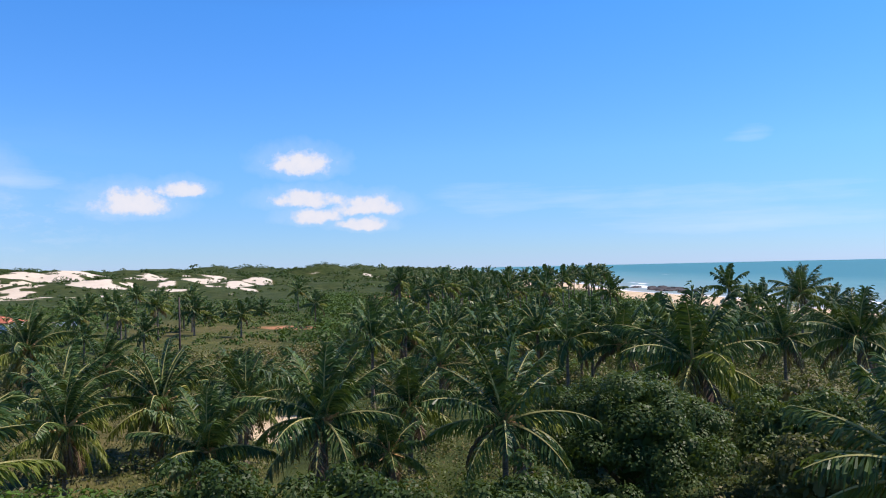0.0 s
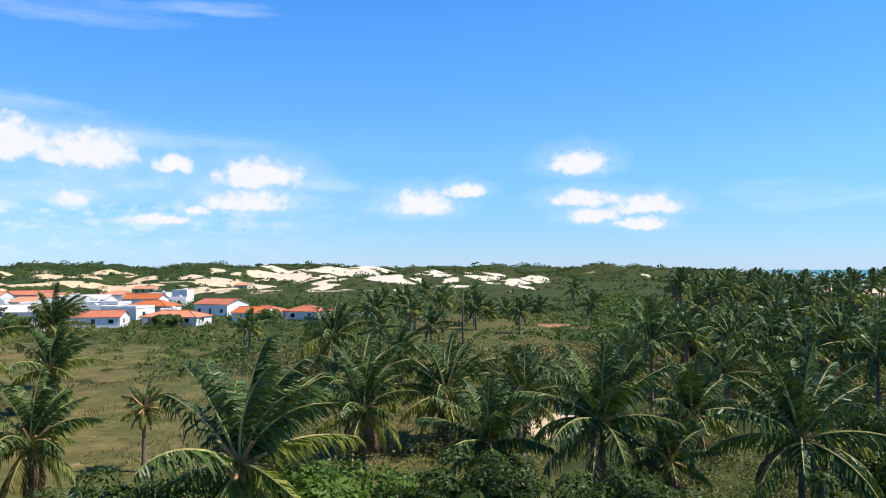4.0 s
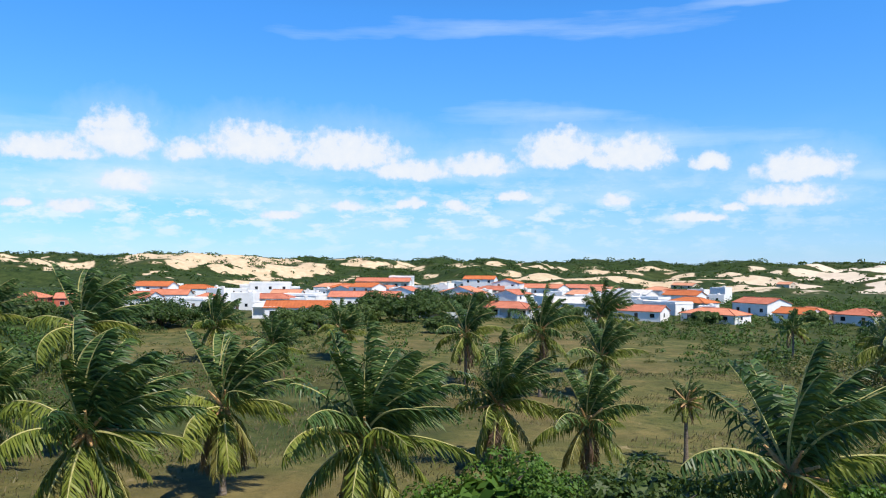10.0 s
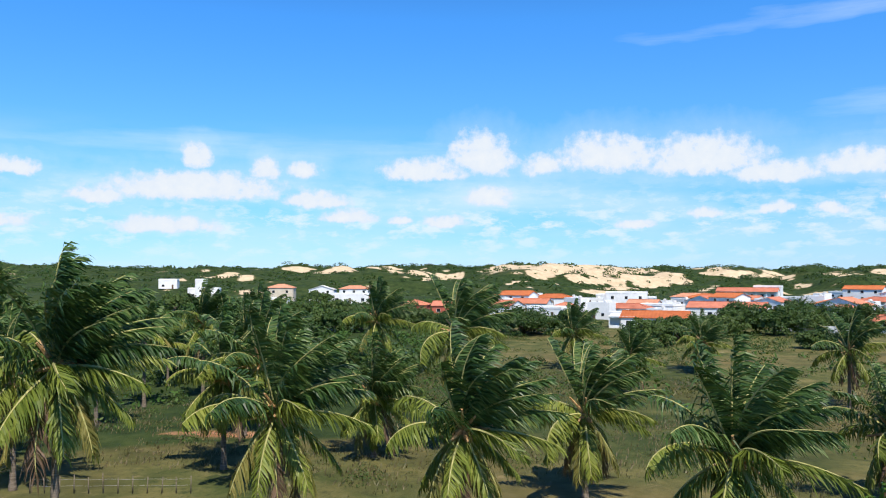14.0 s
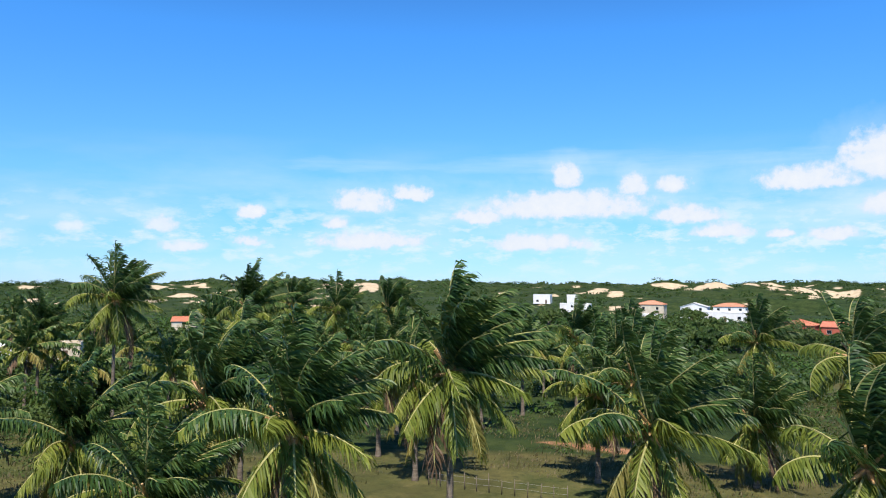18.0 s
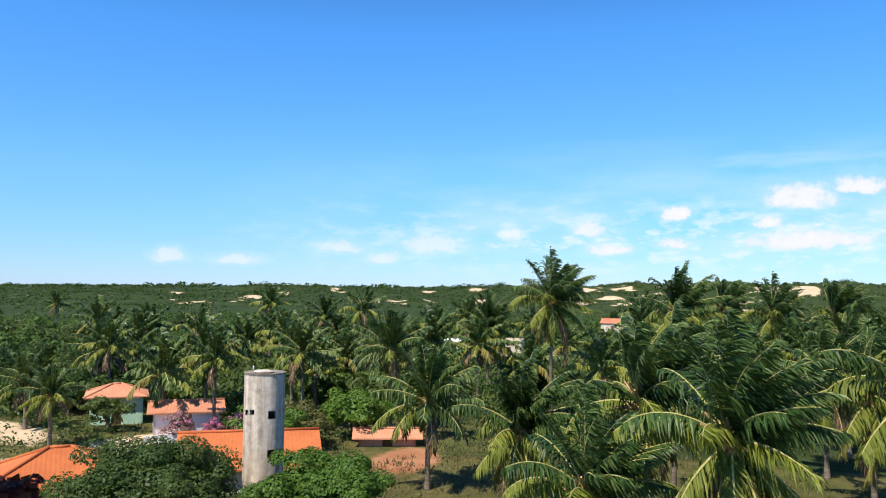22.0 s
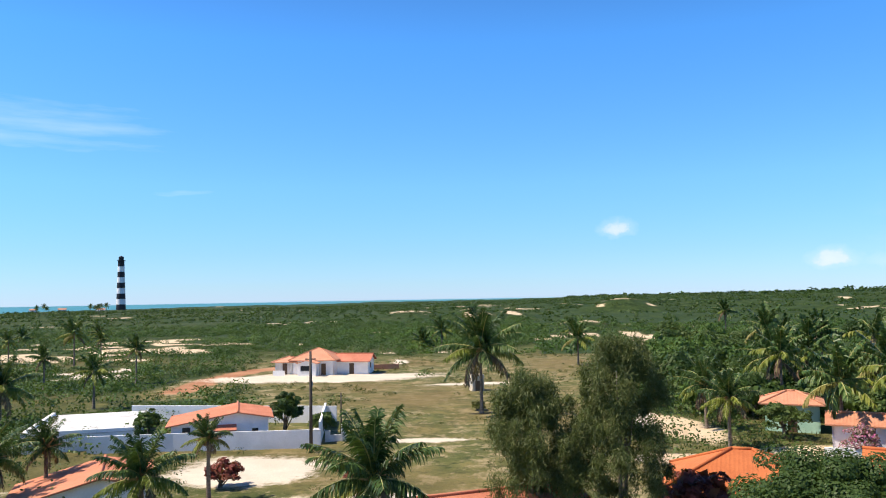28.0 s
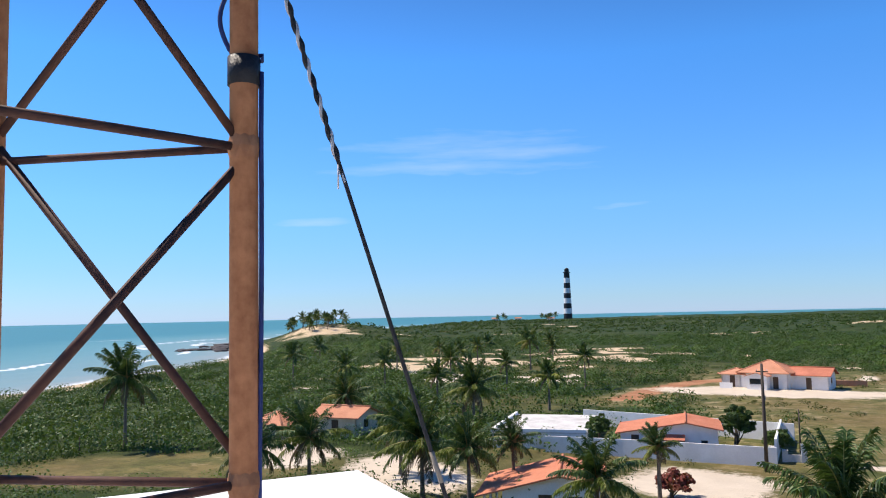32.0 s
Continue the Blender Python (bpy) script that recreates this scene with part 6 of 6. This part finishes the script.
def mast():
    legs = [Vector((1.383, -1.290, 0)), Vector((1.460, -0.765, 0)), Vector((1.857, -1.053, 0))]
    c = sum(legs, Vector()) / 3
    root = thing("lattice_mast", (c.x, c.y, 13.24), 0, "rusty three-legged steel lattice mast bolted to the white roof", "mast")
    legs = [p - Vector((c.x, c.y, 0)) for p in legs]
    z0, step, top = 13.703 - 13.24, 0.614, 6.6
    for p in legs:
        leg = part("leg", tube("leg", [p + Vector((0, 0, 0)), p + Vector((0, 0, 3)), p + Vector((0, 0, top))], 0.0265, RUST, 20), None, root)
        part("foot_plate", boxes((p.x - 0.07, p.y - 0.07, 0, p.x + 0.07, p.y + 0.07, 0.012)), RUST_SHADED, leg)

    def rod(a, b, r=0.0085):
        part("brace", tube("brace", [a, b], r, RUST_SHADED, 8), None, root)

    def weld(p):
        bm = bmesh.new()
        bmesh.ops.create_icosphere(bm, subdivisions=2, radius=1, matrix=Matrix.Translation(p) @ Matrix.Diagonal((0.031, 0.031, 0.045, 1)))
        part("weld", bm, RUST, root)

    for k in range(10):
        z = z0 + step * k
        up = Vector((0, 0, z))
        weld(legs[0] + up)
        for i, j in ((0, 1), (0, 2), (1, 2)):
            rod(legs[i] + up, legs[j] + up)
        if z + step < top:
            far = Vector((0, 0, z + step))
            a, b = (0, 2) if k % 2 == 0 else (2, 0)
            rod(legs[a] + up + Vector((0, 0, 0.03)), legs[b] + far + Vector((0, 0, 0.05)))
            a, b = (1, 0) if k % 2 == 0 else (0, 1)
            rod(legs[a] + up, legs[b] + far - Vector((0, 0, 0.02)))
            rod(legs[1] + up, legs[2] + far)
    p = legs[0]
    zt = 14.462 - 13.24
    tape = part("tape_band", tube("tape_band", [p + Vector((0, 0, zt - 0.027)), p + Vector((0, 0, zt + 0.027))], 0.0305, RUBBER, 20), None, root, "black tape wound round the leg")
    side = Vector((-0.78, -0.62, 0))
    pts = [p + side * 0.030 + Vector((0.004 * math.sin(z * 5), 0, z)) for z in [0.02 + 0.12 * i for i in range(int((zt - 0.02) / 0.12))]]
    part("cable", tube("cable", pts + [p + side * 0.033 + Vector((0, 0, zt))], 0.0045, CABLE_BLUE, 6), None, root, "thin dark blue cable along the leg")
    loop = []
    for i in range(14):
        s = i / 13
        loop.append(p + Vector((0.30, 0.36, 0)).normalized() * (0.020 + 0.024 * math.sin(math.pi * min(1, s * 1.15))) + Vector((0, 0, zt + 0.03 + 0.16 * s)))
    part("cable", tube("cable", [p + side * 0.033 + Vector((0, 0, zt + 0.02)), p + Vector((-0.02, -0.03, zt + 0.035))] + loop, 0.0045, CABLE_BLUE, 6), None, root, "slack loop of blue cable")


mast()


def stay():
    """The stay: a dark cable from the mast down to the roof's edge, bound with twisted pale rope in its upper part."""
    a, d = Vector((1.512, -1.520, 14.707)), Vector((0.249, 0.220, 1.091)).normalized()
    top, low = a + d * 1.75, a - d * 1.48
    root = thing("guy_wire", tuple(low), 0, "dark guy wire bound with twisted black and white rope", "cable")
    base = low
    part("wire", tube("wire", [Vector(), (a - d * 0.37) - base, top - base], 0.0048, ROPE_DARK, 8), None, root)
    u = d.cross(Vector((0, 0, 1))).normalized()
    v = d.cross(u)
    start, end = a - d * 0.38 - base, top - base
    ln = (end - start).length
    for ph, mat in ((0.0, ROPE_PALE), (math.pi, ROPE_DARK)):
        pts = []
        n = int(ln * 110)
        for i in range(n):
            s = i / (n - 1)
            w = ph + 2 * math.pi * ln * s / 0.085
            pts.append(start + (end - start) * s + (u * math.cos(w) + v * math.sin(w)) * 0.0044)
        part("strand", tube("strand", pts, 0.0040, mat, 6), None, root)
    rng = random.Random(9)
    for i in range(4):
        q = start + Vector((rng.uniform(-0.02, 0.02), rng.uniform(-0.02, 0.02), -0.03 - 0.01 * i))
        part("frayed_end", tube("frayed_end", [start, (start + q) / 2 + u * 0.006, q], 0.0022, ROPE_PALE, 5), None, root)
    s = a - d * 1.05 - base
    part("clamp", tube("clamp", [s, s - d * 0.07], 0.0058, CONCRETE_DARK, 8), None, root, "pale wrapped clamp near the foot")
    part("anchor", boxes((-0.03, -0.03, -0.06, 0.03, 0.03, 0.02)), RUST_SHADED, root)


stay()


# ---- broadleaf trees and shrubs ----
def tree(x, y, r, low, high, mat, label, seed, leaf=0.22, clumps=70, per=90, name="tree", group="", limbs=7):
    """A spreading tree: tapered trunk, limbs, and a crown of many leafy clumps between the heights low and high."""
    rng = np.random.default_rng(seed)
    g = float(height(x, y))
    root = thing(name, (x, y, g - 0.05), 0, label, "tree", group)
    mid = (low + high) / 2
    part("trunk", tube("trunk", [(0, 0, 0), (0.08 * r, 0.05 * r, low * 0.6), (0, 0.02 * r, mid)], [0.07 * r + 0.06, 0.05 * r + 0.05, 0.03 * r + 0.03], BARK, 9), None, root)
    half = (high - low) / 2
    n = max(16, int(clumps * 0.5))
    c = rng.normal(size=(n, 3))
    c[:, 2] = np.abs(c[:, 2]) * 1.2 - 0.6
    c /= np.linalg.norm(c, axis=1, keepdims=True)
    c *= 0.66 + 0.22 * rng.random((n, 1))
    swell = 1 + 0.34 * (rng.random((n, 1)) - 0.5)
    c = c * swell * np.array([r, r, half * 1.1]) + np.array([0, 0, mid - 0.1 * half])
    cr = r * (0.15 + 0.12 * rng.random(n))
    for i in range(limbs):
        p = c[int(rng.integers(n))]
        part("limb", tube("limb", [(0, 0, low * 0.6 + 0.2 * i * half / 3), tuple(p * np.array([0.5, 0.5, 0.85])), tuple(p)], [0.03 * r + 0.02, 0.02 * r + 0.015, 0.012], BARK, 6), None, root)
    outer = leaf_cloud(rng, c, cr, per, leaf, 0.8, 0.25, 0.30)
    heart = leaf_cloud(rng, np.array([[0.0, 0.0, mid - 0.05 * half]]), [r * 0.66], int(9 * clumps), max(leaf * 2.0, r * 0.10), half / r * 1.05, 0.0, 0.5)
    part("crown", quads("crown", np.concatenate([outer, heart]), mat), None, root)
    return root


def casuarina(x, y, r, low, high, seed, lean=0.0):
    """A feathery tree: thin trunks and drooping needle sprays in tall, ragged clumps."""
    rng = np.random.default_rng(seed)
    g = float(height(x, y))
    root = thing("casuarina_tree", (x, y, g - 0.05), 0, "tall feathery casuarina with drooping olive-green sprays", "tree", "casuarinas")
    tips = []
    for i in range(5):
        a, k = rng.uniform(0, 6.28), rng.uniform(0.1, 0.5) * r
        tip = np.array([k * math.cos(a), k * math.sin(a) + lean, rng.uniform(0.72, 0.97) * high])
        tips.append(tip)
        part("trunk", tube("trunk", [(0.15 * math.cos(a), 0.15 * math.sin(a), 0), tuple(tip * np.array([0.35, 0.35, 0.45])), tuple(tip)], [0.13, 0.09, 0.02], BARK, 7), None, root)
    n, per = 122, 500
    f = rng.random(n) ** 0.8
    h = low + (high - low) * f
    width = r * np.sin(np.pi * np.clip(f * 0.72 + 0.22, 0, 1)) ** 0.7
    a = rng.uniform(0, 6.28, n)
    k = 0.98 * np.sqrt(rng.random(n)) * width
    c = np.stack([k * np.cos(a), k * np.sin(a) + lean * f, h], 1)
    size = rng.uniform(0.28, 0.62, (n, 1, 1))
    d = rng.normal(size=(n, per, 3)) * np.array([0.54, 0.54, 0.74]) * size
    p = c[:, None, :] + d
    s = 0.10 + 0.22 * rng.random((n, per, 1))
    hang = np.array([0.1, 0.32, -0.60]) + rng.normal(size=(n, per, 3)) * 0.55
    hang /= np.linalg.norm(hang, axis=-1, keepdims=True)
    wide = np.cross(hang, rng.normal(size=hang.shape))
    wide /= np.linalg.norm(wide, axis=-1, keepdims=True)
    w = wide * 0.021
    q = np.stack([p - w, p + w, p + hang * s + w * 0.5, p + hang * s - w * 0.5], 2)
    part("crown", quads("crown", q, CASUARINA), None, root)
    return root


tree(10.6, 45.5, 5.5, 0.3, 7.6, TREE_DARK, "broad dense dark-green tree among coconut palms", 601, 0.10, 200, 540)
tree(18.0, 37.5, 4.0, 0.3, 6.6, SCRUB, "grey-green leafy tree beneath the palms", 602, 0.12, 90, 200)
tree(20.5, 46.0, 4.6, 0.4, 6.8, SCRUB_LUSH, "light green leafy tree beneath the palms", 603, 0.12, 100, 200)
tree(25.0, 55.0, 4.2, 0.4, 6.2, SCRUB, "dull green tree beneath the palms", 604, 0.13, 80, 180)
for i, (tx, ty, tr, th) in enumerate(((-22.5, 24.5, 4.6, 6.0), (-17.0, 29.5, 4.2, 5.8), (-27.5, 20.5, 3.6, 5.4), (-10.5, 32.5, 3.8, 5.4), (-4.0, 34.0, 3.4, 5.0), (3.5, 33.0, 3.6, 5.2))):
    tree(tx, ty, tr * 1.15, 0.1, th * 1.12, TREE_DARK if i > 2 else TREE_BRIGHT if i % 3 else SCRUB_LUSH, "wide low shrub with fresh green leaves below the roof", 610 + i, 0.105, 100, 220, name="shrub", group="shrubs below the roof")
for i, (tx, ty, tr, th, m) in enumerate(((-170.0, 97.5, 6.8, 7.0, TREE_DARK), (-176.0, 92.0, 5.0, 5.6, TREE_DARK), (-188.0, 116.0, 9.5, 7.4, TREE_DARK), (-178.0, 124.0, 8.0, 6.6, TREE_DARK), (-197.0, 104.0, 7.0, 5.8, TREE_DARK), (-176.0, 112.0, 5.5, 5.0, SCRUB_LUSH),
                                         (-182.0, 41.5, 9.0, 6.8, TREE_DARK), (-178.0, 52.0, 6.0, 5.6, TREE_DARK), (-190.0, 30.0, 7.0, 6.5, TREE_DARK), (-205.0, 18.0, 7.0, 6.0, SCRUB_LUSH),
                                         (-152.0, 134.0, 4.5, 4.2, SCRUB_LUSH), (-128.0, 158.0, 4.0, 3.6, SCRUB_LUSH), (-112.0, 178.0, 4.0, 3.8, SCRUB_LUSH), (-150.0, 60.0, 6.0, 5.0, SCRUB_LUSH),
                                         (-160.0, 70.0, 6.0, 5.2, TREE_DARK), (-168.0, 84.0, 6.0, 4.6, SCRUB_LUSH), (-140.0, 90.0, 4.5, 3.8, SCRUB_LUSH))):
    tree(tx, ty, tr, -0.6, th, m, "broad dark-green tree before the white village" if m is TREE_DARK else "rounded green bush before the white village", 620 + i, 0.26, 80, 120, group="trees by the village")
rng_t = random.Random(77)
for i in range(56):
    a, r = radians(rng_t.uniform(86, 134)), rng_t.uniform(95, 300)
    tx, ty = -r * math.sin(a), r * math.cos(a)
    tree(tx, ty, rng_t.uniform(4, 7), 0.3, rng_t.uniform(4.0, 6.2), SCRUB_LUSH if i % 3 else TREE_DARK, "rounded green tree in the low woods inland", 650 + i, 0.34, 40, 70, group="inland trees", limbs=2)
for i in range(84):
    a, r = radians(rng_t.uniform(138, 170)), rng_t.uniform(92, 260)
    tx, ty = -r * math.sin(a), r * math.cos(a)
    tree(tx, ty, rng_t.uniform(3.5, 6.5), 0.2, rng_t.uniform(3.4, 5.6), (SCRUB_LUSH, TREE_DEEP, TREE_DARK)[i % 3], "rounded green tree in the woods behind the yards", 800 + i, 0.30, 36, 70, group="inland trees", limbs=2)
tree(-21.1, -33.4, 3.9, 0.5, 6.1, TREE_BRIGHT, "dense bright-green round tree beside the water tower", 750, 0.085, 170, 560)
tree(-15.0, -39.6, 4.9, 0.5, 6.2, TREE_DARK, "broad dark-green tree before the orange roofs", 751, 0.090, 180, 560)
tree(-31.5, -57.0, 3.4, 0.3, 5.0, TREE_BRIGHT, "leafy green tree behind the water tower", 752, 0.14, 70, 160)
tree(-36.0, -62.0, 3.6, 0.3, 4.4, SCRUB, "grey-green tree behind the yards", 753, 0.14, 70, 160)
tree(-43.0, -62.0, 4.0, 0.3, 5.0, TREE_BRIGHT, "leafy green tree behind the yards", 754, 0.14, 70, 160)
tree(-26.0, -79.0, 2.4, 0.8, 3.6, SCRUB_LUSH, "small round tree before the mint-green house", 755, 0.11, 50, 120)
tree(-11.0, -49.0, 2.4, 0.3, 4.0, RED_LEAF, "dark reddish shrub beside the feathery trees", 756, 0.18, 40, 70)
casuarina(-1.3, -47.0, 3.3, 1.4, 9.3, 760)
casuarina(-6.1, -46.8, 3.2, 1.2, 11.2, 761, 0.3)
tree(23.6, -82.5, 1.9, 0.6, 4.4, TREE_DARK, "compact dark-green tree beside the gabled house", 770, 0.16, 50, 80)
tree(36.6, -78.2, 1.6, 0.4, 3.2, TREE_DARK, "small dark-green tree inside the yard wall", 771, 0.15, 40, 70)
tree(19.4, -81.0, 1.5, 0.3, 2.6, SCRUB_LUSH, "small green bush beside the gate", 772, 0.15, 30, 70, name="shrub")
tree(21.8, -59.0, 1.6, 0.2, 2.2, RED_LEAF, "dark red-leaved shrub at the palms' foot", 773, 0.14, 30, 70, name="shrub")
tree(12.0, -60.5, 1.5, 0.2, 2.0, RED_LEAF, "dark red-leaved shrub beside the sandy yard", 774, 0.14, 30, 70, name="shrub")
for bx, by, br, bh in ((-29.6, -70.4, 1.7, 3.0), (-32.2, -69.4, 1.4, 2.3), (-34.6, -68.4, 1.5, 2.8)):
    tree(bx, by, br, 0.1, bh, BLOSSOM, "bougainvillea covered in magenta blossom", int(775 - bx), 0.07, 34, 90, name="shrub", group="bougainvilleas")
tree(4.0, -98.0, 1.0, 0.1, 1.3, SCRUB, "small grey-green bush in the open field", 776, 0.14, 18, 50, name="shrub")

# Rocks at the sea's edge
rng_r = random.Random(31)
for i in range(34):
    t = rng_r.random()
    rx, ry = (345 + 60 * t + rng_r.uniform(-14, 14), -262 - 85 * t + rng_r.uniform(-12, 12)) if i < 20 else (124 + rng_r.uniform(-4, 26), 440 + rng_r.uniform(-40, 80))
    bm = bmesh.new()
    bmesh.ops.create_icosphere(bm, subdivisions=2, radius=1)
    for v in bm.verts:
        v.co *= 1 + 0.5 * (noise.noise(v.co * 1.3 + Vector((i * 3.1, 0, 0))))
        v.co = Vector((v.co.x * rng_r.uniform(3.4, 3.6) * (1 + i % 3), v.co.y * 3.0, v.co.z * 1.1))
    me = bpy.data.meshes.new("rock")
    bm.to_mesh(me)
    bm.free()
    me.materials.append(ROCK)
    ob = tagged(new("rock", me), "dark wet rock in the surf at the shore", "rock", "shore rocks")
    ob.matrix_world = pose(rx, ry, SEA + 0.1, 0, 0, rng_r.uniform(0, 180))
